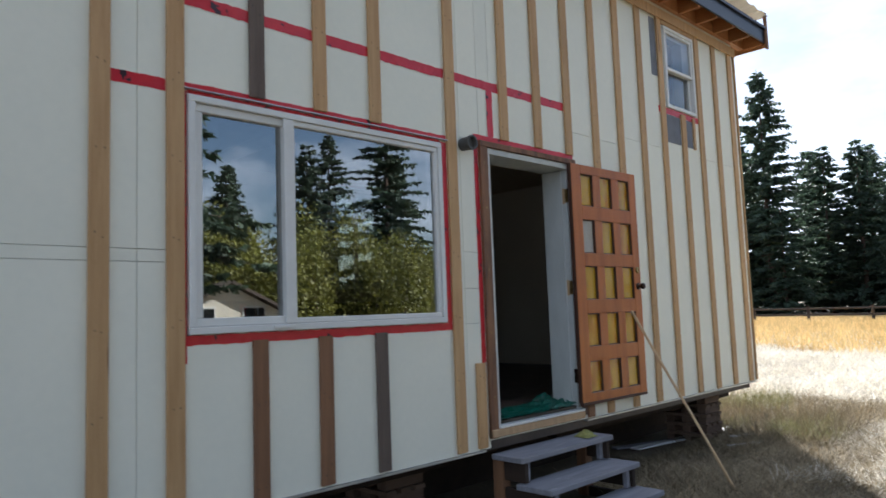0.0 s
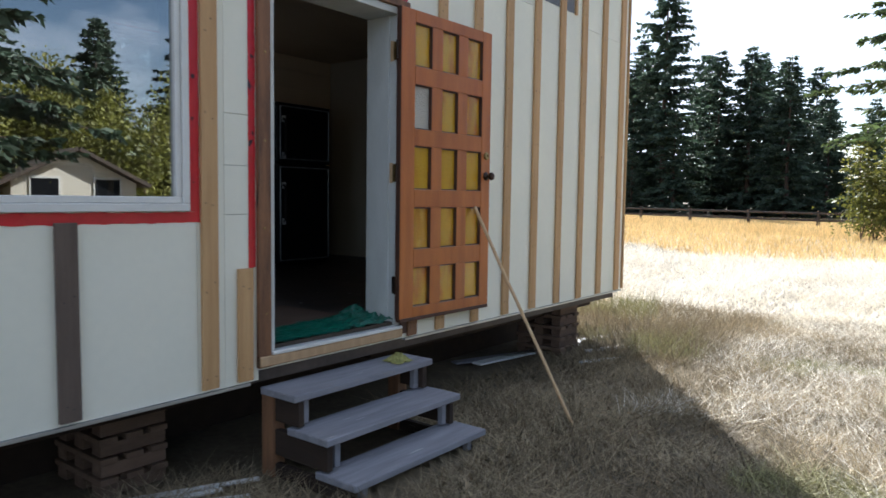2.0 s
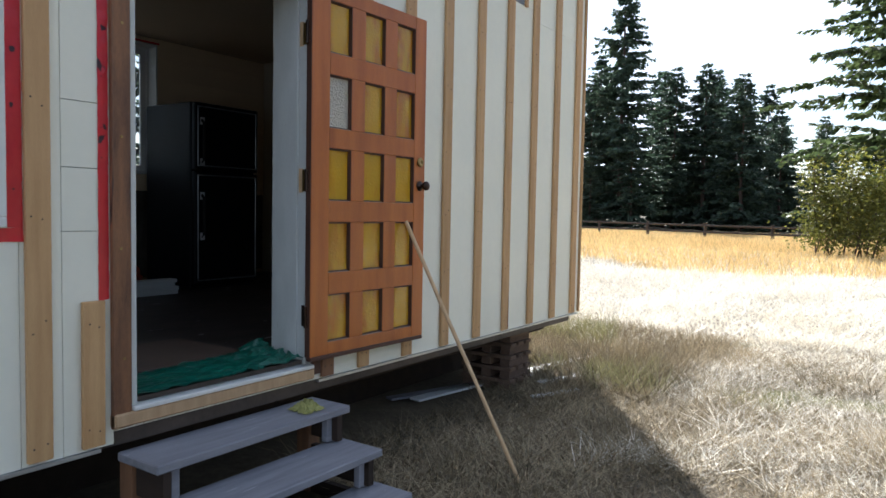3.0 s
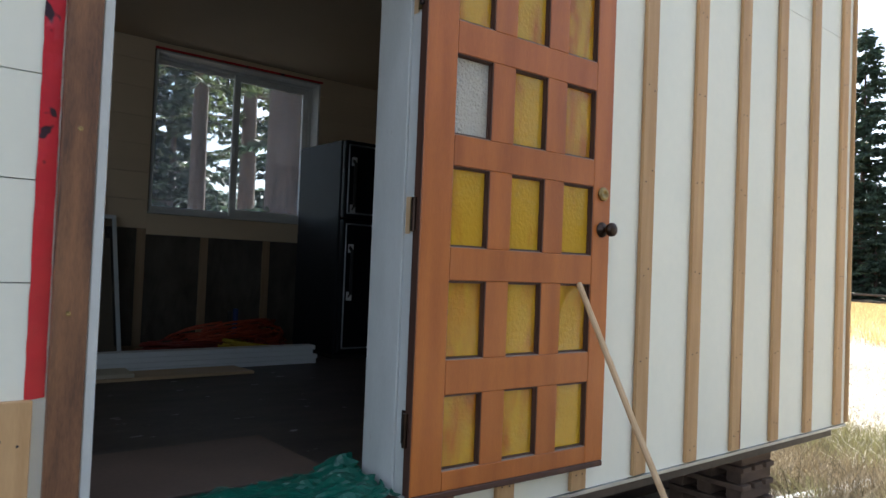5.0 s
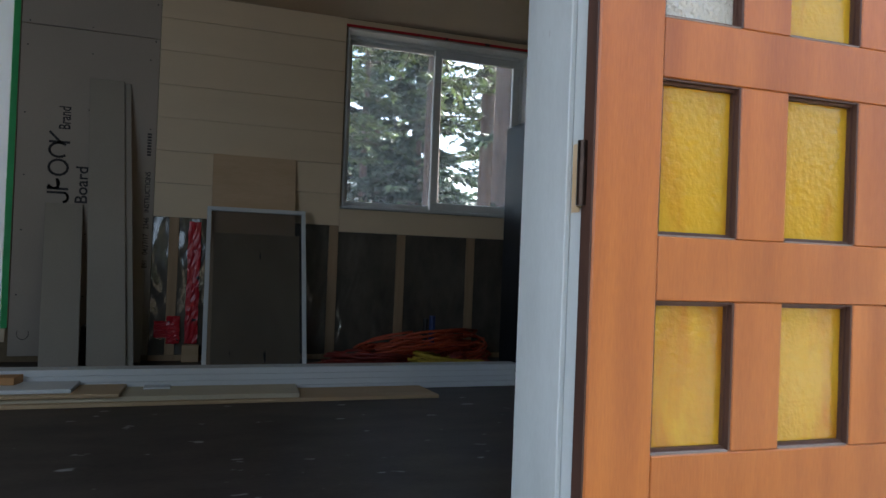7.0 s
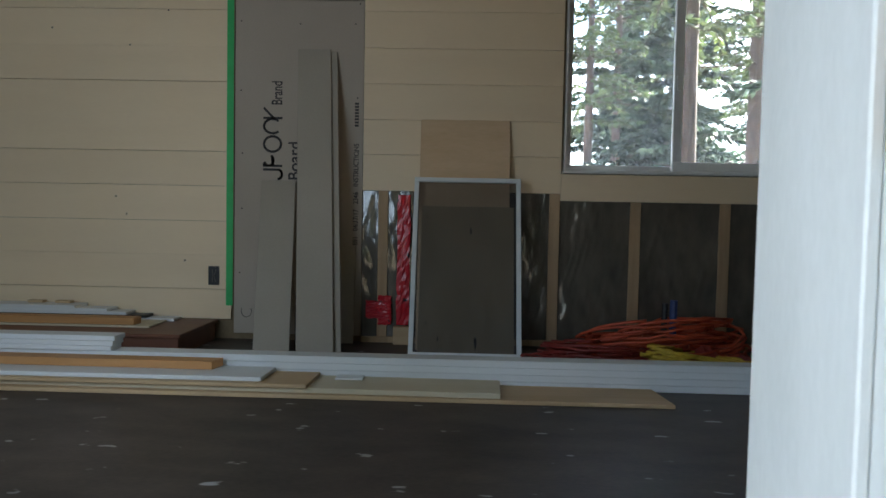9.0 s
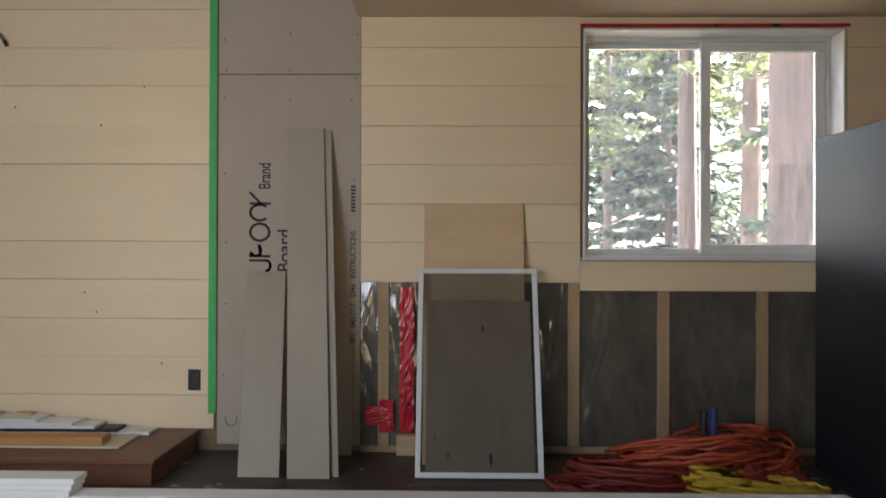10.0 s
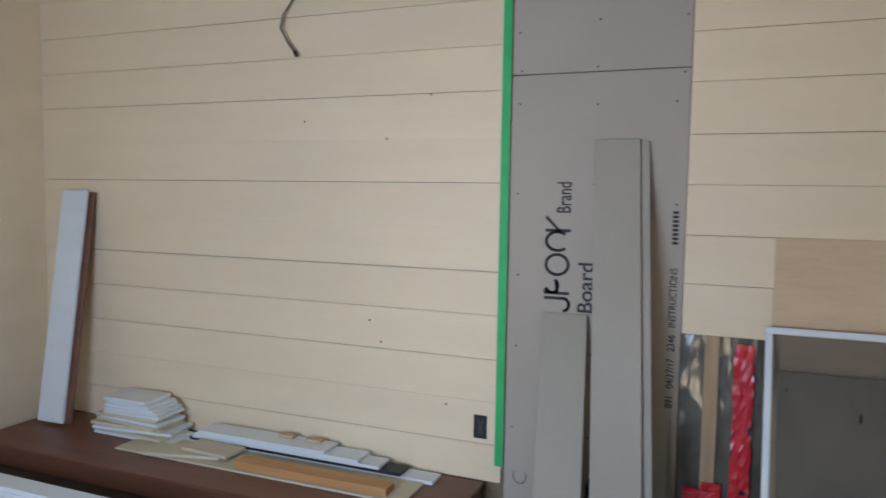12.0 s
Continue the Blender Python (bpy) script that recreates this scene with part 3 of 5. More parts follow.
for z in (0.86, 1.30, 1.74, 2.18, 2.50):
    part("screw", lathe([(0.006, 0.0), (0.006, 0.002), (0.003, 0.0025), (0.0005, 0.0012)], pose(0.0281, 4.683 + 0.006 * math.sin(z * 9), z, 0, 90, 0)), M_BRASS, d1, "brass screw head")

# ---- the open panelled door ----
DY, DX, DZ0, DZ1, DW, DT = 5.682, 0.0225, 0.705, 2.618, 0.932, 0.040
DM = pose(DX, DY, 0, 0, 0, -1.6)


def dbox(u0, u1, v0, v1, z0, z1, bevel=0.0):
    """A box in the door's own frame: u along its width, v through its thickness."""
    return box((v0, u0, z0), (v1, u1, z1), bevel, DM)


door = thing("panel_door", (DX, DY, 0.712), "open orange-stained wooden door with fifteen amber glass panes", "door")
COLS = [(0.126, 0.290), (0.394, 0.560), (0.662, 0.830)]
ROWS5 = [(0.770, 1.022), (1.137, 1.403), (1.514, 1.788), (1.892, 2.168), (2.279, 2.545)]
part("stile", dbox(0.0, COLS[0][0], 0, DT, DZ0, DZ1, 0.003), M_DOOR, door)
part("stile", dbox(COLS[2][1], DW, 0, DT, DZ0, DZ1, 0.003), M_DOOR, door)
zs = [DZ0] + [z for r in ROWS5 for z in r] + [DZ1]
for z0, z1 in zip(zs[::2], zs[1::2]):
    part("rail", dbox(COLS[0][0] + 0.0005, COLS[2][1] - 0.0005, 0.001, DT - 0.001, z0, z1, 0.002), M_DOOR, door)
for a, b in ((COLS[0][1], COLS[1][0]), (COLS[1][1], COLS[2][0])):
    for z0, z1 in ROWS5:
        part("muntin", dbox(a, b, 0.0015, DT - 0.0015, z0 + 0.0005, z1 - 0.0005, 0.002), M_DOOR, door)
for i, (z0, z1) in enumerate(ROWS5):
    for j, (a, b) in enumerate(COLS):
        p = part("pane", dbox(a + 0.001, b - 0.001, 0.012, 0.017, z0 + 0.001, z1 - 0.001), M_AMBER_REFLECTING if (i, j) == (3, 0) else M_AMBER, door)
        p.visible_shadow = False
        bead = bmesh.new()
        for q in ((a + 0.0005, a + 0.009, z0 + 0.0005, z1 - 0.0005), (b - 0.009, b - 0.0005, z0 + 0.0005, z1 - 0.0005),
                  (a + 0.009, b - 0.009, z0 + 0.0005, z0 + 0.009), (a + 0.009, b - 0.009, z1 - 0.009, z1 - 0.0005)):
            bm_box(bead, (0.0175, q[0], q[2]), (0.026, q[1], q[3]), 0.0, DM)
        bm_box(bead, (0.0262, b - 0.0045, z0 + 0.003), (DT - 0.003, b - 0.0005, z1 - 0.001), 0.0, DM)
        bm_box(bead, (0.0262, a + 0.0005, z1 - 0.004), (DT - 0.004, b - 0.005, z1 - 0.0008), 0.0, DM)
        part("bead", bead, M_DOOR_EDGE, door)
        part("ledge", dbox(a + 0.001, b - 0.005, 0.0262, DT - 0.003, z0 + 0.0005, z0 + 0.003), M_DUST, door, "dusty grey ledge under the pane")
part("weather_strip", dbox(0.003, DW - 0.003, 0.004, DT + 0.004, DZ0 - 0.022, DZ0 - 0.0005, 0.003), M_DOOR_EDGE, door, "dark rubber sweep")
part("hinge_edge", dbox(-0.004, -0.0005, 0.003, DT - 0.003, DZ0, DZ1), M_DOOR_EDGE, door)
knob = part("knob", lathe([(0.030, 0.0), (0.030, 0.006), (0.012, 0.010), (0.011, 0.030), (0.022, 0.036), (0.028, 0.048), (0.026, 0.060), (0.015, 0.066)],
                          DM @ pose(DT, 0.882, 1.620, 0, 90, 0)), M_BRONZE, door, smooth=True)
part("deadbolt", lathe([(0.028, 0.0), (0.028, 0.006), (0.023, 0.012), (0.010, 0.012), (0.009, 0.008)], DM @ pose(DT, 0.882, 1.762, 0, 90, 0)), M_BRASS, door, "brass deadbolt plate", smooth=True)
for z in (0.915, 1.615, 2.36):
    if z > 1:
        part("hinge_mortise", box((-0.049, 5.7005, z - 0.062), (-0.0205, 5.7018, z + 0.062)), M_PINE_BOARD, d1, "bare pale wood at the hinge mortise")
    h = part("hinge", box((-0.020, 5.6955, z - 0.055), (0.020, 5.7010, z + 0.055), 0.001), M_BRONZE if z < 1 else M_BRASS, door)
    part("knuckle", tube([(DX + 0.012, DY - 0.010, z - 0.055), (DX + 0.012, DY - 0.010, z + 0.055)], 0.009, 10), M_BRONZE, h)
single("prop_stick", tube([(0.080, 6.445, 1.405), (0.36, 6.43, 0.93), (0.63, 6.43, 0.47), (0.90, 6.44, -0.01)], 0.0115, 8), M_PINE_BOARD,
       "thin pale wooden stick propping the open door", "stick")

# ---- roof and eave ----
roof = thing("roof", (-2.1, 4.8, TOP), "shed roof with cedar eave and dark metal edge", "roof", kind="structure")
part("deck", box((-4.7, 0.2, 4.60), (0.27, 9.42, 4.63)), M_SOFFIT, roof)
part("roofing", box((-4.72, 0.18, 4.6305), (0.31, 9.44, 4.66)), M_METAL_ROOF, roof, "dark blue metal roofing")
y = 0.45
while y < 9.4:
    part("rafter_tail", box((0.041, y, 4.45), (0.262, y + 0.04, 4.599), 0.003), M_SOFFIT, roof)
    y += 0.4064
part("blocking", box((-0.03, 0.2, 4.461), (0.040, 9.40, 4.599), 0.003), M_SOFFIT, roof)
part("fascia", box((0.263, 0.2, 4.47), (0.285, 9.42, 4.6295), 0.003), M_METAL_ROOF, roof)
part("barge_board", box((-4.7, 9.4205, 4.42), (0.30, 9.445, 4.6295), 0.003), M_SOFFIT, roof)
part("barge_end", box((0.286, 9.40, 4.40), (0.31, 9.46, 4.84), 0.004, ), M_PINE_BROWN, roof)
corr = bmesh.new()
rows_c = []
for i in range(60):
    yy = 6.0 + 3.46 * i / 59
    rows_c.append([corr.verts.new((x, yy, 4.70 + 0.012 * math.sin(i * 1.6) + (0.10 if x > 0.2 else 0.05))) for x in (-0.6, 0.33)])
for a, b in zip(rows_c, rows_c[1:]):
    corr.faces.new((a[0], a[1], b[1], b[0]))
cobj = part("clear_roofing", corr, M_POLY, roof, "pale translucent corrugated roofing edge")
sol = cobj.modifiers.new("thickness", "SOLIDIFY")
sol.thickness = 0.004
part("roof_support", box((-0.5, 6.0, 4.6605), (0.2, 9.4, 4.70)), M_SOFFIT, roof)

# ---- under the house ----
# added sheet and beams, near black to carry the crawl space's shade
under = structure("skirting", box((-0.95, Y0, 0.0), (-0.90, Y1, 0.499)), M_SHADED_WOOD, "added boards closing the crawl space, coloured dark for its shade", "skirting")
single("rim_beam", box((-0.40, Y0 + 0.02, 0.38), (-0.30, 4.60, 0.4995), 0.004), M_SHADED_WOOD, "timber rim beam under the wall, coloured dark for its shade", "beam")
single("rim_beam", box((-0.40, 5.80, 0.38), (-0.30, Y1 - 0.05, 0.4995), 0.004), M_SHADED_WOOD, "timber rim beam under the wall, coloured dark for its shade", "beam")


def crib(x, y, label):
    t = thing("pallet_stack", (x, y, 0), label, "pallets", "pallet stacks under the cabin")
    for i in range(5):
        z = 0.10 * i
        for j in range(3):
            part("block", box((x - 0.45 + 0.18 * j, y - 0.17 + 0.002 * i, z), (x - 0.36 + 0.18 * j, y + 0.17, z + 0.065), 0.003), M_ROUGH_WOOD, t)
        for j in range(3):
            part("slat", box((x - 0.46, y - 0.18 + 0.13 * j, z + 0.0655), (x + 0.02, y - 0.09 + 0.13 * j, z + 0.095), 0.003), M_ROUGH_WOOD, t)
    return t


crib(-0.14, 8.31, "stack of weathered wooden pallets under the cabin corner")
crib(-0.36, 4.18, "stack of weathered wooden pallets under the cabin wall")

# ---- entrance steps ----
steps = thing("entrance_steps", (0.3, 5.2, 0), "three weathered grey wooden steps below the doorway", "steps")
for x0, x1, z, y0, y1 in [(-0.03, 0.245, 0.468, 4.69, 5.79), (0.17, 0.468, 0.290, 4.70, 5.785), (0.370, 0.650, 0.110, 4.71, 5.795)]:
    part("tread", box((x0, y0, z - 0.038), (x1, y1, z), 0.005), M_TREAD, steps)
    for yy in (y0 + 0.09, y1 - 0.13):
        part("support", box((x1 - 0.075, yy, max(0.0, z - 0.17)), (x1 - 0.04, yy + 0.038, z - 0.0385), 0.002), M_TREAD, steps)
for yy in (4.70, 5.68):
    part("post", box((-0.03, yy, 0.0), (0.055, yy + 0.085, 0.4295), 0.003), M_PINE_BROWN, steps)
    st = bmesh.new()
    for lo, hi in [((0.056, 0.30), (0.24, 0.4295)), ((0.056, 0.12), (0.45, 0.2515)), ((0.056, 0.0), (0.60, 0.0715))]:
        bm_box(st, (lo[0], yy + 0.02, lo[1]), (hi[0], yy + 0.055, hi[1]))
    part("stringer", st, M_SHADED_WOOD, steps)


def crumple(x0, x1, y0, y1, nx, ny, height, seed, ragged=0.02, thick=0.002):
    """A crumpled sheet; height(u, v) gives its rise in metres."""
    bm = bmesh.new()
    rng = random.Random(seed)
    vs = {}
    for i in range(nx + 1):
        for j in range(ny + 1):
            u, v = i / nx, j / ny
            e = ragged if i in (0, nx) or j in (0, ny) else 0.004
            x, y = x0 + (x1 - x0) * u + rng.uniform(-e, e), y0 + (y1 - y0) * v + rng.uniform(-e, e)
            vs[i, j] = bm.verts.new((x, y, height(u, v) + 0.004))
    for i in range(nx):
        for j in range(ny):
            bm.faces.new((vs[i, j], vs[i + 1, j], vs[i + 1, j + 1], vs[i, j + 1]))
    return bm


def tarp_height(u, v):
    ridge = abs(noise.noise((u * 4.5, v * 7.0, 3.1))) + 0.5 * abs(noise.noise((u * 11, v * 16, 8.2)))
    return FLOOR + 0.006 + 0.055 * ridge * (0.35 + 0.85 * v ** 3) + 0.04 * v ** 6 * (1 - u)


single("green_tarp", crumple(-0.34, 0.015, 4.78, 5.675, 30, 50, tarp_height, 4), M_TARP, "crumpled green plastic sheet on the threshold", "tarp")
single("rag", crumple(0.06, 0.20, 5.52, 5.66, 12, 12, lambda u, v: 0.470 + 0.05 * (1 - (2 * u - 1) ** 2) * (1 - (2 * v - 1) ** 2) * (0.6 + abs(noise.noise((u * 6, v * 6, 2)))), 5, 0.012),
       M_CLOTH, "small yellow-green rag on the top step", "rag")

# scrap wood on the ground
for a, b, w, z, mt in [((-0.55, 7.40), (-0.12, 10.10), 0.11, 0.012, M_WHITE_TRIM), ((-0.72, 7.30), (-0.22, 8.75), 0.09, 0.012, M_TREAD), ((0.05, 8.72), (0.16, 9.20), 0.10, 0.014, M_WHITE_TRIM),
                       ((-0.02, 8.45), (0.22, 9.02), 0.07, 0.03, M_WHITE_TRIM), ((0.12, 8.05), (0.32, 8.50), 0.05, 0.012, M_WHITE_TRIM)]:
    d = Vector((b[0] - a[0], b[1] - a[1]))
    m = Matrix.Translation((a[0], a[1], z)) @ Matrix.Rotation(math.atan2(d.y, d.x), 4, "Z")
    single("scrap_board", box((0, -w / 2, 0), (d.length, w / 2, 0.018), 0.003, m), mt, "weathered pale scrap board lying in dry grass", "board", "scrap boards")
for a, b, w in [((-0.45, 3.55), (0.05, 4.62), 0.03), ((-0.42, 3.66), (-0.08, 4.30), 0.025), ((-0.30, 3.74), (0.19, 4.46), 0.03), ((-0.16, 3.90), (0.02, 4.42), 0.035), ((-0.5, 3.45), (-0.15, 4.08), 0.02)]:
    d = Vector((b[0] - a[0], b[1] - a[1]))
    m = Matrix.Translation((a[0], a[1], 0.014)) @ Matrix.Rotation(math.atan2(d.y, d.x), 4, "Z")
    single("scrap_stick", box((0, -w / 2, 0), (d.length, w / 2, 0.014), 0.002, m), M_WHITE_TRIM, "thin pale offcut strip on the ground", "stick", "scrap sticks")

# ---- back wall, room side ----
XW = -4.10
SEAMS = [1.005, 1.228, 1.450, 1.678, 1.900, 2.122, 2.350, 2.575, 2.808, 3.030, 3.255, 3.48, 3.70, 3.92, 4.14]


def shiplap(y0, y1, z0, z1, holes=()):
    levels = [z0] + [q for q in SEAMS if z0 + 0.03 < q < z1 - 0.03] + [z1]
    for a, b in zip(levels, levels[1:]):
        hs = [h for h in holes if h[3] > a and h[2] < b]
        drop = random.uniform(-0.0015, 0.0015)
        bm = holed(bmesh.new(), "x", -4.1245, XW + random.uniform(-0.0012, 0.0012), y0, y1, a + 0.0012 + drop, b - 0.0012 + drop, hs)
        if bm.verts:
            part("plank", bm, M_SHIPLAP, wall_back)
        else:
            bm.free()


shiplap(0.701, 3.905, 0.81, 4.39)
shiplap(4.758, 6.030, 1.668, 3.209)
shiplap(6.030, 7.560, 3.160, 3.209)
shiplap(7.560, 8.99, 1.62, 3.209)
part("sill_panel", box((-4.1245, 6.0305, 1.622), (XW + 0.001, 7.5595, 1.793), 0.001), M_SHIPLAP, wall_back)
sheet = part("drywall_sheet", box((-4.1245, 3.922, 0.72), (XW - 0.006, 4.755, 2.874), 0.002), M_DRYWALL, wall_back, "grey unpainted gypsum board with black print")
part("drywall_sheet", box((-4.1245, 3.922, 2.879), (XW - 0.006, 4.755, 4.39), 0.002), M_DRYWALL, wall_back, "grey unpainted gypsum board")
part("masking_tape", box((XW + 0.0015, 3.872, 0.900), (XW + 0.003, 3.916, 4.38)), M_GREEN_TAPE, wall_back, "green masking tape along the plank ends")
part("masking_tape", box((XW - 0.02, 3.9165, 0.900), (XW + 0.0015, 3.920, 4.38)), M_SHIPLAP_DARK, wall_back)
screws = bmesh.new()
for zz in (1.1, 1.5, 1.9, 2.3, 2.70, 2.9, 3.1, 3.4):
    for yy in (3.965, 4.35, 4.715):
        bmesh.ops.create_cone(screws, cap_ends=True, segments=8, radius1=0.005, radius2=0.005, depth=0.002,
                              matrix=Matrix.Translation((XW - 0.0055, yy + random.uniform(-0.02, 0.02), zz + random.uniform(-0.05, 0.05))) @ pose(0, 0, 0, 0, 90, 0))
part("screws", screws, M_SCREW, sheet)


def lettering(text, y, z, size, parent, material, squeeze=1.0):
    """Printed words that run up the wall."""
    c = bpy.data.curves.new("lettering", "FONT")
    c.body, c.size, c.extrude, c.offset = text, size, 0.0004, 0.014 * size
    c.materials.append(material)
    ob = new("lettering", c)
    ob.parent = parent
    ob.matrix_basis = Matrix.Translation((XW - 0.0052, y, z)) @ Matrix(((0, 0, 1, 0), (0, -1, 0, 0), (1, 0, 0, 0), (0, 0, 0, 1))).to_3x3().to_4x4() @ Matrix.Diagonal((squeeze, 1, 1, 1))
    return ob


def stroke(bm, pts, w=0.0075):
    """A printed stroke along points (across, up) on the sheet, flat and thin."""
    for (a0, b0), (a1, b1) in zip(pts, pts[1:]):
        d = Vector((a1 - a0, b1 - b0))
        m = Matrix.Translation((XW - 0.0055, a0, b0)) @ Matrix.Rotation(math.atan2(d.y, d.x), 4, "X")
        bm_box(bm, (-0.0003, -w * 0.6, -w), (0.0003, d.length + w * 0.6, w), 0.0, m)


def ring(y, z, ry, rz, a0, a1, n=14):
    return [(y + ry * math.cos(a0 + (a1 - a0) * i / n), z + rz * math.sin(a0 + (a1 - a0) * i / n)) for i in range(n + 1)]


# the large trade mark, as plain hooks and rings
bars = bmesh.new()
TWO = 2 * math.pi
stroke(bars, ring(4.205, 1.760, 0.026, 0.030, -1.5, 1.6) + [(4.112, 1.790)])
stroke(bars, [(4.227, 1.815), (4.112, 1.815)])
stroke(bars, [(4.112, 1.820)] + ring(4.145, 1.850, 0.030, 0.034, 3.6, 7.2) + [(4.172, 1.820)])
stroke(bars, ring(4.168, 1.955, 0.056, 0.050, 0, TWO))
stroke(bars, ring(4.168, 2.070, 0.056, 0.046, 0.9, TWO - 0.9))
stroke(bars, [(4.227, 2.122), (4.112, 2.122)])
stroke(bars, [(4.172, 2.124), (4.112, 2.185)])
part("printed_bars", bars, M_INK, sheet)
lettering("Brand", 4.228, 2.205, 0.098, sheet, M_INK, 0.66)
lettering("Board", 4.345, 1.722, 0.105, sheet, M_INK, 0.98)
lettering("891   04/17/17   2346   INSTRUCTIONS", 4.728, 1.310, 0.046, sheet, M_INK, 0.86)
bars = bmesh.new()
for i in range(8):
    bm_box(bars, (XW - 0.0058, 4.700, 2.075 + 0.020 * i), (XW - 0.0052, 4.726, 2.088 + 0.020 * i))
part("printed_bars", bars, M_INK, sheet)
part("pencil_mark", tube([(XW - 0.0055, 4.005 + 0.034 * math.cos(a * 0.35 + 2.6), 0.865 + 0.038 * math.sin(a * 0.35 + 2.6)) for a in range(13)], 0.0022, 5), M_INK, sheet)

for y, z in ((3.238, 2.577), (3.49, 2.80), (3.145, 1.60), (3.215, 1.486), (2.73, 2.68), (3.60, 1.19)):
    part("nail", lathe([(0.0055, 0.0), (0.0055, 0.0015), (0.003, 0.0022), (0.0005, 0.0022)], pose(XW + 0.0012, y, z, 0, 90, 0)), M_SCREW, wall_back, "dark nail head")

# lower wall with film and studs
film = bmesh.new()
fv = {}
for i in range(300):
    for j in range(50):
        yy, zz = 4.760 + (8.98 - 4.760) * i / 299, FLOOR + 0.985 * j / 49
        fv[i, j] = film.verts.new((-4.1200 + 0.020 * (0.5 + noise.noise((yy * 5, zz * 2.4, 0.4))) * (0.5 + 0.5 * noise.noise((yy * 15 + zz * 4, zz * 5, 4.0))) + 0.007 * abs(noise.noise((yy * 27 - zz * 7, zz * 4, 9.0))), yy, zz))
for i in range(299):
    for j in range(49):
        film.faces.new((fv[i, j], fv[i + 1, j], fv[i + 1, j + 1], fv[i, j + 1]))
part("vapour_film", film, M_FILM, wall_back, "wrinkled clear plastic film over insulation", smooth=True)
for y0, y1, top in [(4.862, 4.925, 1.667), (5.962, 6.029, 1.667), (6.478, 6.546, 1.621), (7.046, 7.114, 1.621), (7.60, 7.67, 1.619), (8.1, 8.16, 1.619)]:
    part("stud", box((-4.124, y0, 0.72), (-4.0985, y1, top), 0.002), M_STUD, wall_back)
part("bottom_plate", box((-4.124, 4.760, FLOOR + 0.0005), (-4.0985, 8.98, 0.7195), 0.002), M_STUD, wall_back)
t = thing("tape_roll_strip", (-4.09, 5.06, 0.80), "crinkled red tape strip hanging on the lower wall", "tape")
for y0, y1, z0, z1, sd in [(4.988, 5.072, 0.80, 1.64, 1), (4.79, 4.945, 0.84, 0.955, 2), (4.87, 4.955, 0.80, 0.99, 3)]:
    bm = crumple(z0, z1, y0, y1, 26, 6, lambda u, v: 0.012 * abs(noise.noise((u * 13, v * 4, sd))), sd, 0.004)
    for v in bm.verts:
        v.co = Vector((-4.097 + v.co.z + 0.002 * sd, v.co.y, v.co.x))
    part("strip", bm, M_TAPE, t)
single("wood_block", box((-4.09, 4.975, FLOOR), (-4.03, 5.085, 0.795), 0.003), M_PINE_BOARD, "small pale pine block on the floor by the wall", "block")
part("tape_line", box((XW + 0.0015, 6.03, 3.150), (XW + 0.004, 7.58, 3.168)), M_TAPE, wall_back, "red tape line above the window")


def outlet(y, z, w, h, label):
    o = thing("electrical_box", (XW, y, z), label, "electrical box", "electrical boxes")
    part("box_rim", frame_bm(XW - 0.004, XW + 0.004, y - w / 2, y + w / 2, z - h / 2, z + h / 2, 0.006, 0.001), M_BLACK_PLASTIC, o)
    part("box_back", box((XW + 0.0012, y - w / 2 + 0.006, z - h / 2 + 0.006), (XW + 0.002, y + w / 2 - 0.006, z + h / 2 - 0.006)), M_BLACK_PLASTIC, o)
    for dy in (-0.01, 0.012):
        part("wire", tube([(XW + 0.0025, y + dy, z - h / 3), (XW + 0.008, y + dy * 0.3, z), (XW + 0.0025, y + dy * 1.2, z + h / 3)], 0.0022, 5), M_GREY_CORD, o)
    return o


outlet(3.792, 1.094, 0.072, 0.122, "empty black electrical box with loose wires")
o = outlet(2.69, 3.480, 0.125, 0.064, "black ceiling-height electrical box with hanging cable")
part("cable", tube([(XW + 0.004, 2.69, 3.45), (XW + 0.02, 2.685, 3.37), (XW + 0.035, 2.61, 3.26), (XW + 0.035, 2.595, 3.19), (XW + 0.03, 2.64, 3.11), (XW + 0.03, 2.68, 3.06)], 0.0075, 8), M_GREY_CORD, o)
part("cable_end", tube([(XW + 0.03, 2.68, 3.062), (XW + 0.03, 2.695, 3.035)], 0.011, 8), M_BLACK_PLASTIC, o)
outlet(3.30, 3.50, 0.10, 0.10, "small dark round box high on the planks")


# ---- things leaning on the back wall ----
def leaning(bm_fn, foot_x, head_x, z0, z1):
    """The matrix that leans an upright slab: its foot at foot_x, its head at head_x."""
    a = math.atan2(head_x - foot_x, z1 - z0)
    return Matrix.Translation((foot_x, 0, z0)) @ Matrix.Rotation(a, 4, "Y")


def strip(y0b, y1b, y0t, y1t, foot_x, head_x, top, label, notch=False):
    h = math.hypot(top - FLOOR, head_x - foot_x)
    m = leaning(None, foot_x, head_x, FLOOR + 0.003, top)
    bm = box((-0.0125, 0, 0), (0, 1, h), 0.0)
    for v in bm.verts:
        f = v.co.z / h
        lo, hi = y0b + (y0t - y0b) * f, y1b + (y1t - y1b) * f
        v.co.y = lo + (hi - lo) * v.co.y
    bm.transform(m)
    bmesh.ops.bevel(bm, geom=list(bm.edges), offset=0.002, segments=1, affect="EDGES")
    return single("drywall_strip", bm, M_DRYWALL_TORN, label, "drywall offcut", "drywall offcuts")


strip(4.190, 4.405, 4.105, 4.325, -3.62, -4.085, 1.718, "short tapered grey gypsum offcut leaning on the wall")
strip(4.450, 4.670, 4.335, 4.545, -3.60, -4.080, 2.555, "tall narrow grey gypsum offcut leaning on the wall")
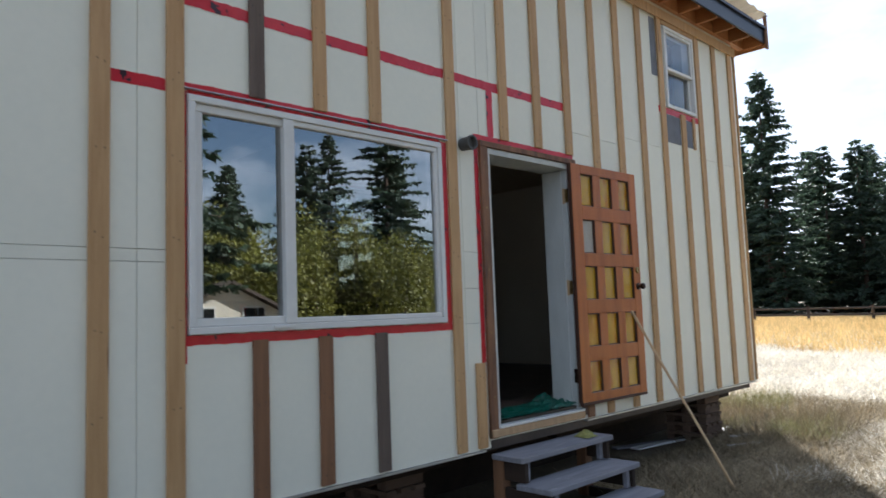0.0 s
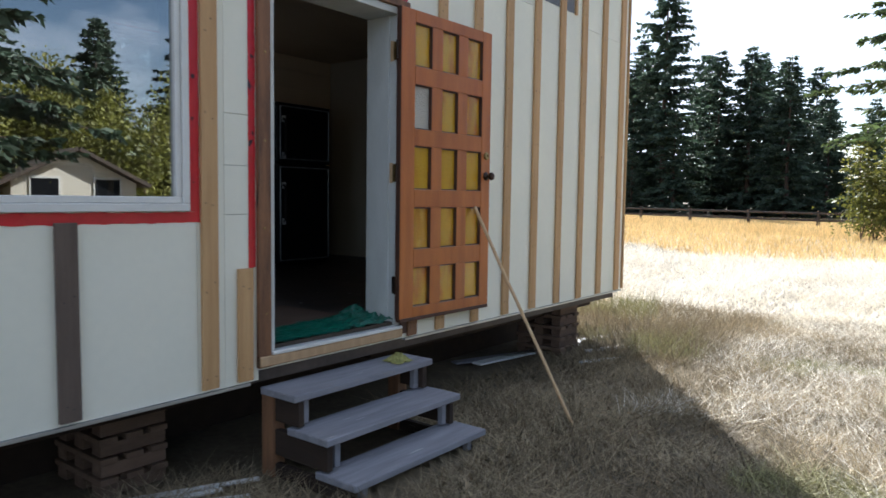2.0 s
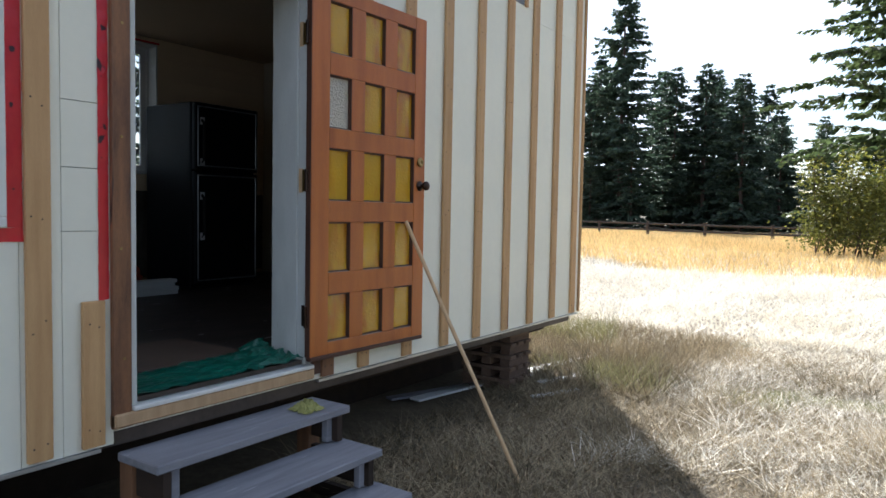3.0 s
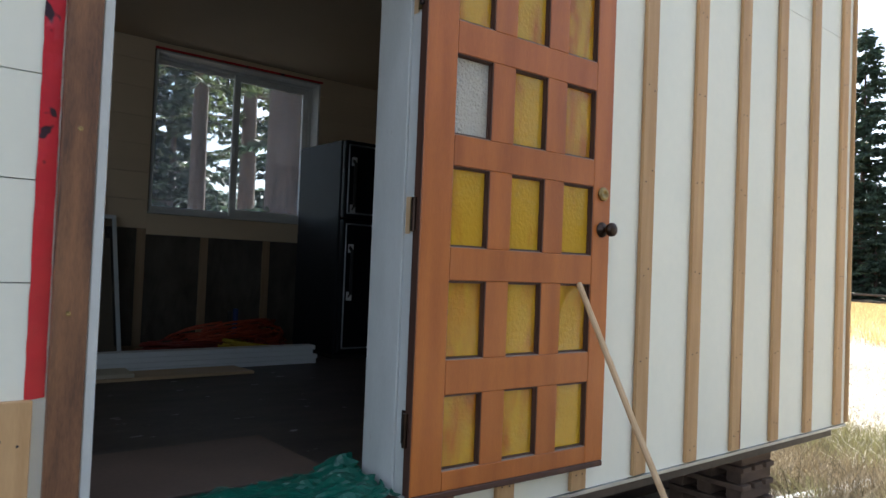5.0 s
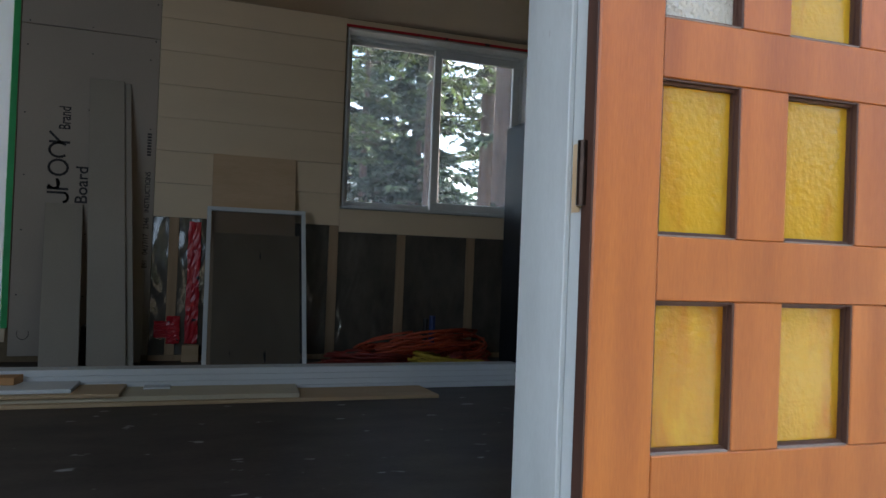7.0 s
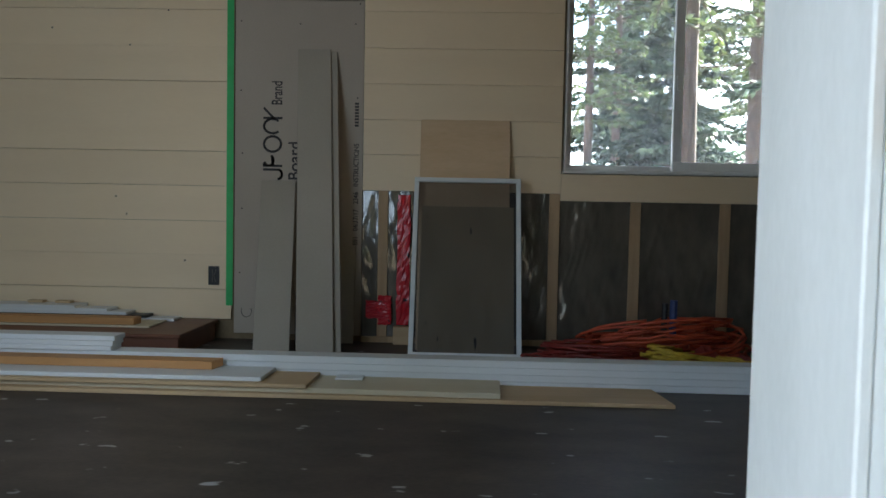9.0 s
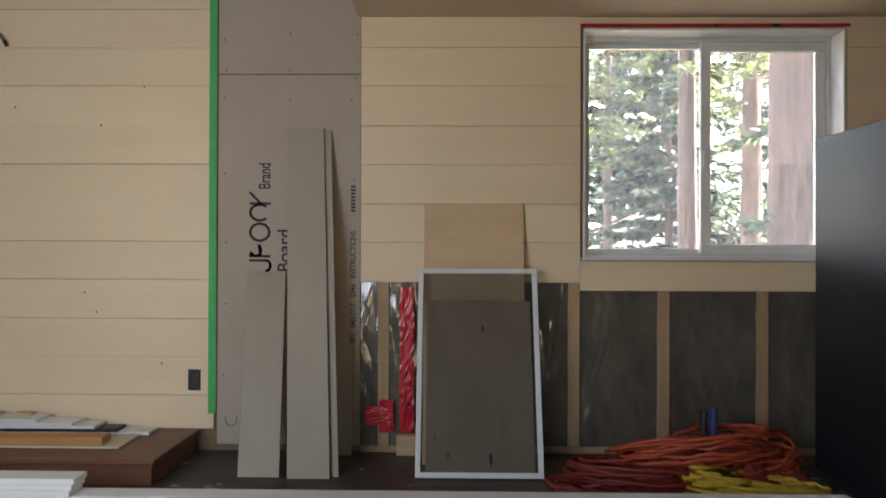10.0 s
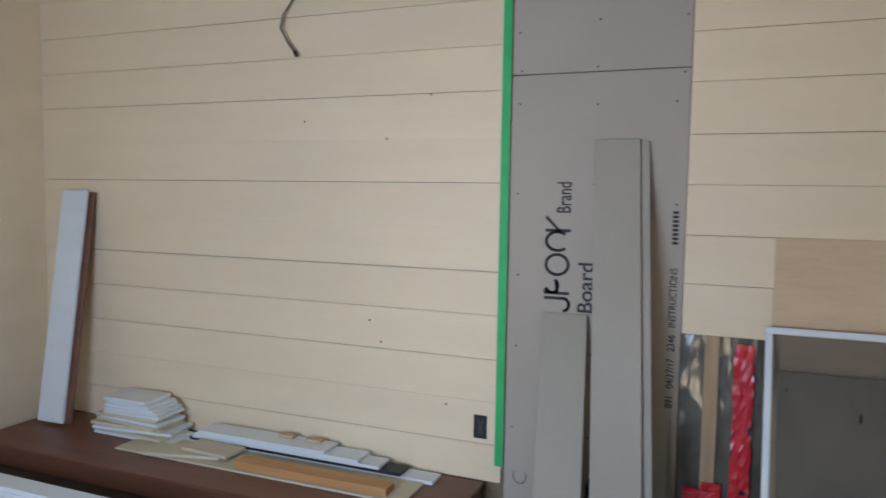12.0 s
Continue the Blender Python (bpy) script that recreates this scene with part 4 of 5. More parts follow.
strip(4.49, 4.71, 4.40, 4.585, -3.635, -4.094, 2.545, "tall narrow grey gypsum offcut behind another")
strip(4.59, 4.72, 4.60, 4.72, -4.02, -4.092, 1.30, "narrow grey gypsum offcut standing upright")
single("floor_box", box((-4.08, 4.36, FLOOR + 0.0), (-3.96, 4.46, 0.93), 0.004), M_BLACK_PLASTIC, "dark narrow box standing behind gypsum strips", "box")

m = leaning(None, -3.86, -4.085, FLOOR + 0.003, 2.115)
single("plywood_panel", box((-0.012, 5.130, 0), (0, 5.700, 1.46), 0.002, m), M_PLY, "pale birch plywood panel leaning on the wall", "plywood")
m = leaning(None, -3.63, -3.985, FLOOR + 0.003, 1.74)
scr = thing("framed_screen", (-3.65, 5.42, FLOOR), "white-framed dark insect screen leaning on the wall", "screen")
H_S = 1.12
fr = bmesh.new()
for lo, hi in [((0, 5.103, 0), (0.02, 5.764, 0.028)), ((0, 5.103, H_S - 0.028), (0.02, 5.764, H_S)), ((0, 5.103, 0.028), (0.02, 5.131, H_S - 0.028)), ((0, 5.736, 0.028), (0.02, 5.764, H_S - 0.028))]:
    bm_box(fr, lo, hi, 0.002, m)
part("screen_frame", fr, M_WHITE_TRIM, scr)
part("backing", box((-0.018, 5.155, 0.01), (-0.010, 5.722, 0.94), 0.001, m), M_MESH, scr, "dark knotty board behind the mesh")
part("mesh_panel", box((0.006, 5.1315, 0.0285), (0.008, 5.7355, H_S - 0.0285), 0.0, m), bpy.data.materials.new("insect_mesh"), scr, "fine dark insect mesh")
mm = bpy.data.materials["insect_mesh"]
mm.use_nodes = True
tn, tl = mm.node_tree.nodes, mm.node_tree.links
tt, tx = tn.new("ShaderNodeBsdfTransparent"), tn.new("ShaderNodeMixShader")
tn["Principled BSDF"].inputs["Base Color"].default_value = (0.045, 0.042, 0.038, 1)
tn["Principled BSDF"].inputs["Roughness"].default_value = 0.6
tx.inputs["Fac"].default_value = 0.72
tl.new(tn["Principled BSDF"].outputs["BSDF"], tx.inputs[1])
tl.new(tt.outputs["BSDF"], tx.inputs[2])
tl.new(tx.outputs["Shader"], tn["Material Output"].inputs["Surface"])


# ---- refrigerator ----
FX0, FX1, FY0, FY1, FZ1 = -3.74, -3.04, 7.195, 7.945, 2.44
fridge = thing("refrigerator", (-3.4, 7.55, FLOOR), "tall black refrigerator with pale door trim by the window", "refrigerator")
part("body", box((FX0, FY0, FLOOR + 0.03), (FX1, FY1, FZ1), 0.008), M_BLACK, fridge)
part("plinth", box((FX0 + 0.03, FY0 + 0.02, FLOOR), (FX1 - 0.03, FY1 - 0.02, FLOOR + 0.0295)), M_BLACK_PLASTIC, fridge)
for z0, z1 in ((FLOOR + 0.06, 1.80), (1.815, FZ1 - 0.005)):
    d = part("door", box((FX1 + 0.006, FY0 + 0.004, z0), (FX1 + 0.062, FY1 - 0.004, z1), 0.01), M_BLACK, fridge)
    part("trim", frame_bm(FX1 + 0.0625, FX1 + 0.072, FY0 + 0.03, FY1 - 0.03, z0 + 0.03, z1 - 0.03, 0.012, 0.003), M_STEEL_TRIM, d, "pale metal trim line")
    zc = z1 - 0.42 if z1 < 2 else z0 + 0.26
    hd = part("handle", tube([(FX1 + 0.062, FY0 + 0.075, zc - 0.2), (FX1 + 0.105, FY0 + 0.075, zc - 0.17), (FX1 + 0.105, FY0 + 0.075, zc + 0.17), (FX1 + 0.062, FY0 + 0.075, zc + 0.2)], 0.014, 8), M_BLACK_PLASTIC, d)
    for dz in (-0.19, 0.19):
        part("label", box((FX1 + 0.0725, FY0 + 0.055, zc + dz - 0.035), (FX1 + 0.0745, FY0 + 0.105, zc + dz + 0.035)), M_LABEL, d, "white handle bracket")

# ---- lumber on the floor ----
def board(x0, x1, y0, y1, z0, z1, mt, label, tilt=0.0, cut=0.0, cat="board"):
    bm = box((x0, y0, z0), (x1, y1, z1), 0.0)
    for v in bm.verts:
        if v.co.y > (y0 + y1) / 2:
            v.co.y += cut * (v.co.x - x0) / (x1 - x0)
        v.co.x += tilt * (v.co.y - y1)
    bmesh.ops.bevel(bm, geom=list(bm.edges), offset=0.0022, segments=1, affect="EDGES")
    return single("lumber_board", bm, mt, label, cat, "lumber on the floor")


W_L, P_L, C_L, F_L = ("long white primed trim board stacked on the floor", "long pale pine board lying on the floor", "long cream-painted board in the floor stack",
                      "orange fir board lying on the white stack")
z = FLOOR + 0.001
for i in range(4):
    board(-3.045 + 0.003 * i, -2.925 + random.uniform(-0.005, 0.005), 1.25, 6.985 + (0.0, 0.012, -0.03, -0.012)[i], z, z + 0.033, M_WHITE_TRIM, W_L, 0.004)
    z += 0.034
board(-2.915, -2.630, 1.35, 6.325, FLOOR + 0.001, FLOOR + 0.020, M_PINE_BOARD, P_L, 0.008, 0.03)
board(-2.910, -2.650, 1.35, 5.600, FLOOR + 0.021, FLOOR + 0.045, M_CREAM_BOARD, C_L, 0.02, -0.01)
board(-2.910, -2.645, 1.40, 4.735, FLOOR + 0.046, FLOOR + 0.064, M_PINE_BOARD, P_L, 0.01, -0.01)
board(-2.905, -2.68, 1.42, 4.520, FLOOR + 0.065, FLOOR + 0.085, M_WHITE_TRIM, W_L, 0.0, -0.01)
board(-2.900, -2.80, 1.60, 4.265, FLOOR + 0.086, FLOOR + 0.124, M_FIR, F_L, 0.012, -0.02)
z = FLOOR + 0.138
for i in range(3):
    board(-3.035, -2.925, 1.3, 3.70 + 0.01 * i, z, z + 0.024, M_WHITE_TRIM, W_L, 0.0)
    z += 0.025
single("offcut", box((-2.91, 4.82, FLOOR + 0.0465), (-2.83, 4.95, FLOOR + 0.056), 0.002), M_WHITE_TRIM, "small white offcut on the boards", "offcut")

PT = 0.812
plat = thing("low_chest", (-3.85, 2.4, FLOOR), "low reddish-brown wooden chest along the back wall", "chest")
part("body", box((-4.075, 0.86, FLOOR), (-3.475, 3.810, PT - 0.0225), 0.003), M_CHEST, plat)
part("top_board", box((-4.085, 0.85, PT - 0.022), (-3.455, 3.825, PT), 0.004), M_CHEST, plat)
z = PT + 0.0005
for i, (ln, x0) in enumerate([(3.60, -4.05), (3.42, -4.04), (3.30, -4.045), (3.18, -4.05), (2.98, -4.055)]):
    mt = M_BLUE if i == 1 else M_WHITE_TRIM
    single("trim_board", box((x0, 2.02 + 0.03 * i, z), (-3.93 + 0.008 * i, ln, z + 0.018), 0.002), M_BLACK_PLASTIC if i == 1 else mt,
           "thin dark strip between white boards" if i == 1 else "white primed trim board on the low chest", "board", "boards on the chest")
    z += 0.0185
for y in (2.62, 2.80):
    single("trim_offcut", box((-4.04, y, z), (-3.99, y + 0.10, z + 0.016), 0.002, Matrix.Translation((0, 0, 0))), M_PINE_BOARD, "small pine offcut on the white boards", "offcut", "offcuts")
single("trim_board", box((-3.92, 1.75, PT + 0.0005), (-3.66, 3.56, PT + 0.012), 0.002), M_CREAM_BOARD, "cream flat board on the low chest", "board", "boards on the chest")
single("fir_block", box((-3.78, 2.56, PT + 0.0125), (-3.68, 3.46, PT + 0.054), 0.003), M_FIR, "orange fir two-by-four on the low chest", "board", "boards on the chest")
z = PT + 0.0005
for i in range(12):
    w = 0.30 - 0.013 * i
    m = Matrix.Translation((-3.93, 1.68 + random.uniform(-0.03, 0.03), z)) @ Matrix.Rotation(random.uniform(-0.15, 0.15), 4, "Z")
    single("shiplap_offcut", box((-0.11, -w, 0), (0.11, w, 0.019), 0.002, m), M_CREAM_BOARD if i in (1, 3, 4, 6) else M_WHITE_TRIM, "short cream plank offcut in a loose pile", "offcut", "plank offcuts")
    z += 0.0195
for i, (y, w) in enumerate([(2.18, 0.22), (2.32, 0.16)]):
    m = Matrix.Translation((-3.76 - 0.05 * i, y, PT + 0.0125 + 0.019 * i)) @ Matrix.Rotation(0.25 - 0.3 * i, 4, "Z")
    single("shiplap_offcut", box((-0.08, -w, 0), (0.08, w, 0.018), 0.002, m), M_CREAM_BOARD, "short cream plank offcut on the chest", "offcut", "plank offcuts")
m = leaning(None, -3.80, -4.06, PT + 0.001, 2.30)
single("leaning_plank", box((-0.02, 0.95, 0), (0.0, 1.16, 1.47), 0.002, m @ Matrix.Rotation(0.02, 4, "X")), M_WHITE_TRIM, "white-edged plank leaning in the room corner", "plank")
single("leaning_plank", box((-0.045, 0.99, 0), (-0.025, 1.20, 1.46), 0.002, m @ Matrix.Rotation(0.02, 4, "X")), M_CHEST, "dark brown plank leaning in the room corner", "plank")

# sheet by the door
single("floor_sheet", box((-1.02, 4.10, FLOOR + 0.0005), (-0.40, 5.66, FLOOR + 0.005), 0.001), M_HARDBOARD, "brown hardboard sheet lying inside the doorway", "sheet")


# ---- coiled cords and ropes ----
def coil(name, centre, rx, ry, turns, r, rise, material, label, cat, seed):
    rng = random.Random(seed)
    pts = []
    for i in range(turns * 26):
        a = 2 * math.pi * i / 26
        k = i / (turns * 26)
        w = 1 - 0.45 * rng.random() * (i % 7 == 0) - 0.25 * math.sin(k * 9 + seed) ** 2
        pts.append((centre[0] + rx * w * math.cos(a) + rng.uniform(-0.012, 0.012), centre[1] + ry * w * math.sin(a) + rng.uniform(-0.02, 0.02),
                    centre[2] + r + rise * k * (0.75 + 0.35 * math.sin(a * 1 + seed)) + rng.uniform(0, 0.015)))
    return single(name, tube(pts, r, 6), material, label, cat, "coiled cords", smooth=True)


coil("extension_cord", (-3.62, 6.52, FLOOR), 0.24, 0.43, 14, 0.009, 0.27, M_ORANGE_CORD, "heap of orange extension cord on the floor", "cord", 1)
coil("extension_cord", (-3.55, 6.22, FLOOR), 0.26, 0.36, 10, 0.009, 0.13, M_RED_CORD, "heap of dark red cord on the floor", "cord", 2)
coil("extension_cord", (-3.66, 6.72, FLOOR), 0.18, 0.36, 9, 0.010, 0.22, M_ORANGE_CORD, "thick orange extension cord loops", "cord", 5)
coil("rope_coil", (-3.36, 6.72, FLOOR), 0.13, 0.34, 11, 0.010, 0.12, M_YELLOW_ROPE, "coil of yellow rope beside orange cords", "rope", 3)
coil("extension_cord", (-3.40, 5.98, FLOOR), 0.10, 0.22, 5, 0.009, 0.05, M_RED_CORD, "loose loops of dark red cord", "cord", 4)
heap = crumple(-3.80, -3.36, 6.02, 7.02, 16, 26, lambda u, v: FLOOR + 0.20 * (1 - (2 * u - 1) ** 2) * (1 - (2 * v - 1.1) ** 4 * 0.7) * (0.6 + 0.5 * noise.noise((u * 4, v * 6, 1))), 7, 0.01)
single("red_bag", heap, M_RED_CORD, "dark red cloth bag under the coiled cords", "bag")
pl = thing("cord_plug", (-3.72, 6.62, FLOOR), "dark blue cord plug sticking up from the heap", "plug")
part("plug_body", tube([(-3.72, 6.60, FLOOR), (-3.72, 6.61, 1.02)], 0.018, 8), M_BLACK_PLASTIC, pl)
part("plug_cap", tube([(-3.72, 6.655, FLOOR), (-3.72, 6.66, 1.04)], 0.022, 8), M_BLUE, pl)


# ---- trees ----
def fir(height, radius, start, seed, needles, droop=0.25, spray=0.55, dense=1.0, trunk_r=None, sides=10, gap=0.42):
    """A fir: tapered trunk with limbs, and a crown of loose hanging sprays."""
    rng = np.random.default_rng(seed)
    root = thing("fir_tree", (0, 0, 0), "tall dark green fir with drooping branches", "tree", "fir trees")
    r0 = trunk_r or height * 0.014
    tb = bmesh.new()
    bm_tube(tb, [(0.02 * math.sin(i), 0.02 * math.cos(i * 1.7), height * i / 10) for i in range(11)], r0, sides, r0 * 0.06)
    corners = []
    z = start
    while z < height * 0.985:
        f = (z - start) / (height - start)
        reach = radius * ((1 - f) ** 0.75) * (0.55 + 0.45 * min(1, f * 6 + 0.4))
        for b in range(int(4 + 3 * rng.random())):
            ln = reach * rng.uniform(0.55, 1.12) + 0.15
            a = rng.uniform(0, 2 * math.pi)
            out = np.array([math.cos(a), math.sin(a), 0.0])
            side = np.array([-math.sin(a), math.cos(a), 0.0])
            lift = rng.uniform(-0.05, 0.22)
            tip = out * ln + np.array([0, 0, lift * ln - droop * ln * ln / max(radius, 1)])
            mid = out * ln * 0.5 + np.array([0, 0, lift * ln * 0.5 - droop * 0.25 * ln * ln / max(radius, 1)])
            base = np.array([0, 0, z])
            if ln > 0.6:
                bm_tube(tb, [tuple(base), tuple(base + mid), tuple(base + tip * 0.96)], max(0.012, r0 * 0.16 * ln / radius), 4, 0.006)
            n = max(3, int(dense * ln / (spray * 0.30)))
            s = rng.uniform(0.12, 1.0, n)
            q = base + np.where(s[:, None] < 0.5, mid * (s[:, None] * 2), mid + (tip - mid) * (s[:, None] * 2 - 1))
            for _ in range(3):
                sg = rng.choice([-1.0, 1.0], n)[:, None]
                w = (spray * rng.uniform(0.5, 1.2, n) * (1.15 - 0.55 * s))[:, None]
                d = out * rng.uniform(0.1, 0.9, n)[:, None] + side * sg * rng.uniform(0.2, 1.0, n)[:, None] + np.array([0, 0, 1]) * rng.uniform(-0.75, 0.15, n)[:, None]
                d /= np.linalg.norm(d, axis=1)[:, None]
                p = np.cross(d, rng.normal(size=(n, 3)))
                p /= np.linalg.norm(p, axis=1)[:, None]
                corners.append(np.stack([q, q + d * w * 0.5 + p * w * 0.2, q + d * w, q + d * w * 0.5 - p * w * 0.2], 1).reshape(-1, 3))
        z += gap + 0.30 * rng.random() + 0.01 * height * gap / 0.42
    part("trunk", tb, M_BARK, root)
    quads("crown", np.concatenate(corners), needles, root)
    return root


def sapling(height, seed):
    """A leafy young tree: several thin stems and many small leaves."""
    rng = np.random.default_rng(seed)
    root = thing("young_alder", (0, 0, 0), "yellow-green leafy young alder with thin stems", "tree", "young alders")
    corners = []
    for s in range(6):
        a, ln = rng.uniform(0, 6.28), height * rng.uniform(0.7, 1.0)
        foot = np.array([rng.normal() * 0.5, rng.normal() * 0.5, 0])
        top = foot + np.array([math.cos(a) * ln * 0.16, math.sin(a) * ln * 0.16, ln])
        part("stem", tube([tuple(foot), tuple((foot + top) / 2 + rng.normal(size=3) * 0.1), tuple(top)], 0.04, 5, 0.008), M_BARK, root)
        n = 760
        k = rng.uniform(0.22, 1.0, n)[:, None]
        c = foot + (top - foot) * k + rng.normal(size=(n, 3)) * (0.55 * np.array([1, 1, 0.6])) * (1.25 - 0.7 * k)
        d = rng.normal(size=(n, 3))
        d /= np.linalg.norm(d, axis=1)[:, None]
        p = np.cross(d, rng.normal(size=(n, 3)))
        p /= np.linalg.norm(p, axis=1)[:, None]
        w = rng.uniform(0.10, 0.24, n)[:, None]
        corners.append(np.stack([c, c + d * w * 0.5 + p * w * 0.3, c + d * w, c + d * w * 0.5 - p * w * 0.3], 1).reshape(-1, 3))
    quads("crown", np.concatenate(corners), M_LEAF, root)
    return root


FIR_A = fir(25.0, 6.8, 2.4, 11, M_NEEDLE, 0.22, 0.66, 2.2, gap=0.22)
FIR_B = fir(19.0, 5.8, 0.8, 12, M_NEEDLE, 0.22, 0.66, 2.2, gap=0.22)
FIR_C = fir(18.0, 7.0, 1.6, 13, M_NEEDLE_SUNLIT, 0.14, 0.52, 2.0, gap=0.24)
FIR_A.matrix_basis = pose(-23.6, 72.5, -0.3, 0, 0, 20)
FIR_B.matrix_basis = pose(-16.6, 77.0, -0.3)
FIR_B.scale = (0.9, 0.9, 0.9)
FIR_C.matrix_basis = pose(2.4, 36.0, -0.2)
# the wood beyond the meadow
for src, x, y, turn, s in [(FIR_B, -12.2, 73.5, 80, 0.80), (FIR_B, -20.2, 79, 40, 0.92), (FIR_B, -14.6, 82.0, 200, 0.86), (FIR_B, -9.8, 79, 130, 0.60), (FIR_A, -29, 80, 10, 0.80), (FIR_B, -7.0, 84, 300, 0.55),
                           (FIR_B, -27.5, 74, 77, 0.85), (FIR_A, -36, 78, 150, 0.8), (FIR_B, -4.5, 78, 22, 0.45), (FIR_B, -18.0, 86.0, 60, 0.95), (FIR_B, -24.0, 88.0, 160, 1.0), (FIR_A, 9.5, 58, 250, 0.6), (FIR_B, 14, 52, 90, 0.7),
                           (FIR_B, -21.5, 70, 33, 0.55), (FIR_C, 7.4, 40.0, 60, 0.95), (FIR_B, -2.0, 82, 90, 0.5), (FIR_B, -25.5, 69.5, 99, 0.4), (FIR_B, -10.9, 84, 190, 0.7), (FIR_B, 0.5, 70, 140, 0.45), (FIR_B, -31, 73, 140, 0.7), (FIR_B, -13.4, 92, 10, 0.9), (FIR_B, -20.0, 95, 45, 1.05), (FIR_B, -27.5, 97, 200, 1.1), (FIR_B, -33, 92, 250, 1.0), (FIR_B, -8.0, 96, 77, 0.72)]:
    copy_thing(src, pose(x, y, -0.3, 0, 0, turn)).scale = (s, s, s)
# firs and alders in front of the cabin, mirrored in its windows
for src, x, y, turn, s in [(FIR_A, 15.0, 6.6, 30, 0.8), (FIR_B, 41.0, 30.5, 10, 0.78), (FIR_B, 43.0, 25.0, 70, 0.68), (FIR_A, 33.0, 31.5, 140, 0.68), (FIR_A, 46, 36, 100, 0.7), (FIR_B, 38, 16, 0, 0.8),
                           (FIR_B, 30, 2, 40, 0.9), (FIR_A, 34, -8, 40, 0.9), (FIR_B, 48, 45, 10, 0.9), (FIR_A, 40, 48, 60, 0.7), (FIR_B, 28, -18, 60, 1.0), (FIR_A, 52, 30, 200, 0.6)]:
    copy_thing(src, pose(x, y, -0.2, 0, 0, turn)).scale = (s, s, s)
SAP = sapling(6.2, 31)
SAP_B = sapling(5.0, 32)
SAP.matrix_basis = pose(22.5, 20.5, 0)
SAP_B.matrix_basis = pose(24, 18.8, 0)
rs = random.Random(5)
for i in range(64):
    t_ = i / 63
    copy_thing(SAP if i % 2 else SAP_B, pose(20 + rs.uniform(-1.5, 4) + 6 * t_, 7 + 32 * t_ + rs.uniform(-1, 1), -0.1, 0, 0, rs.uniform(0, 360))).scale = (rs.uniform(0.75, 1.1),) * 3
for x, y, s in [(-0.6, 32, 0.75), (0.6, 31, 0.8), (1.6, 33, 0.85), (2.6, 31, 0.75), (5.0, 30, 0.7), (6.2, 36, 0.9), (4.6, 45, 1.0), (8, 40, 1.2), (6.8, 33, 0.8)]:
    copy_thing(SAP if s > 0.6 else SAP_B, pose(x, y, -0.1, 0, 0, 70 * s * 7)).scale = (s, s, s * 0.8)
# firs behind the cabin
BIG = fir(27.0, 5.4, 6.5, 21, M_NEEDLE_SUNLIT, 0.30, 0.30, 0.9, 0.36, 20)
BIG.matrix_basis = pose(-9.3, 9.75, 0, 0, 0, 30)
SMALL = fir(22.0, 4.0, 5.2, 22, M_NEEDLE_SUNLIT, 0.30, 0.30, 0.8, 0.20, 14)
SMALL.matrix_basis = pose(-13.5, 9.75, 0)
# FIR_A at (-8.9, 13.0), FIR_B at (-9.8, 15.2): added to keep sun off window_3
for src, x, y, turn, s in [(SMALL, -12.2, 14.2, 160, 0.9), (BIG, -22, 14.5, 200, 0.9), (SMALL, -26, 10.0, 30, 1.0), (SMALL, -15.0, 4.0, 230, 0.9), (BIG, -30, 18, 60, 1.0),
                           (SMALL, -33, 12.5, 10, 1.2), (SMALL, -11.5, 3.0, 130, 0.8), (BIG, -12.5, 17.5, 100, 0.9), (FIR_B, -40, 5, 10, 1.1), (FIR_B, -45, 16, 60, 1.2), (FIR_A, -42, 26, 90, 1.0), (SMALL, -10.5, 12.4, 290, 1.0), (FIR_A, -8.9, 13.0, 70, 0.7), (FIR_B, -9.8, 15.2, 170, 0.62), (FIR_B, -27, 13.5, 70, 0.75)]:
    copy_thing(src, pose(x, y, -0.1, 0, 0, turn)).scale = (s, s, s)


# ---- houses in the distance ----
def house(x, y, turn, w, d, h, rise, label):
    hs = thing("house", (0, 0, 0), label, "house", "distant houses")
    b = bmesh.new()
    prof = [(-w / 2, 0), (w / 2, 0), (w / 2, h), (0, h + rise), (-w / 2, h)]
    fr_, bk = [b.verts.new((px, -d / 2, pz)) for px, pz in prof], [b.verts.new((px, d / 2, pz)) for px, pz in prof]
    b.faces.new(fr_)
    b.faces.new(bk[::-1])
    for i in range(5):
        j = (i + 1) % 5
        b.faces.new((fr_[i], fr_[j], bk[j], bk[i]))
    part("wall", b, M_HOUSE, hs)
    for sg in (-1, 1):
        a = math.atan2(rise, w / 2)
        m = Matrix.Translation((0, 0, h + rise + 0.04)) @ Matrix.Rotation(sg * a, 4, "Y")
        part("roof", box((0 if sg > 0 else -(w / 2 / math.cos(a) + 0.35), -d / 2 - 0.3, 0), (w / 2 / math.cos(a) + 0.35 if sg > 0 else 0, d / 2 + 0.3, 0.10), 0.0, m), M_SHINGLE, hs)
    for px in (-w / 4, w / 4):
        wi = part("window", box((px - 0.4, -d / 2 - 0.03, 0.9), (px + 0.4, -d / 2 - 0.001, 1.9), 0.01), M_VINYL, hs)
        part("pane", box((px - 0.34, -d / 2 - 0.036, 0.96), (px + 0.34, -d / 2 - 0.0305, 1.84)), M_BLACK, wi)
    hs.matrix_basis = pose(x, y, 0, 0, 0, turn)
    return hs


house(19.6, 12.2, -82, 3.3, 4, 1.75, 0.85, "small pale gabled house before young alders")
house(-44, 17.5, 80, 8, 9, 2.8, 1.8, "pale house across a sunlit clearing")

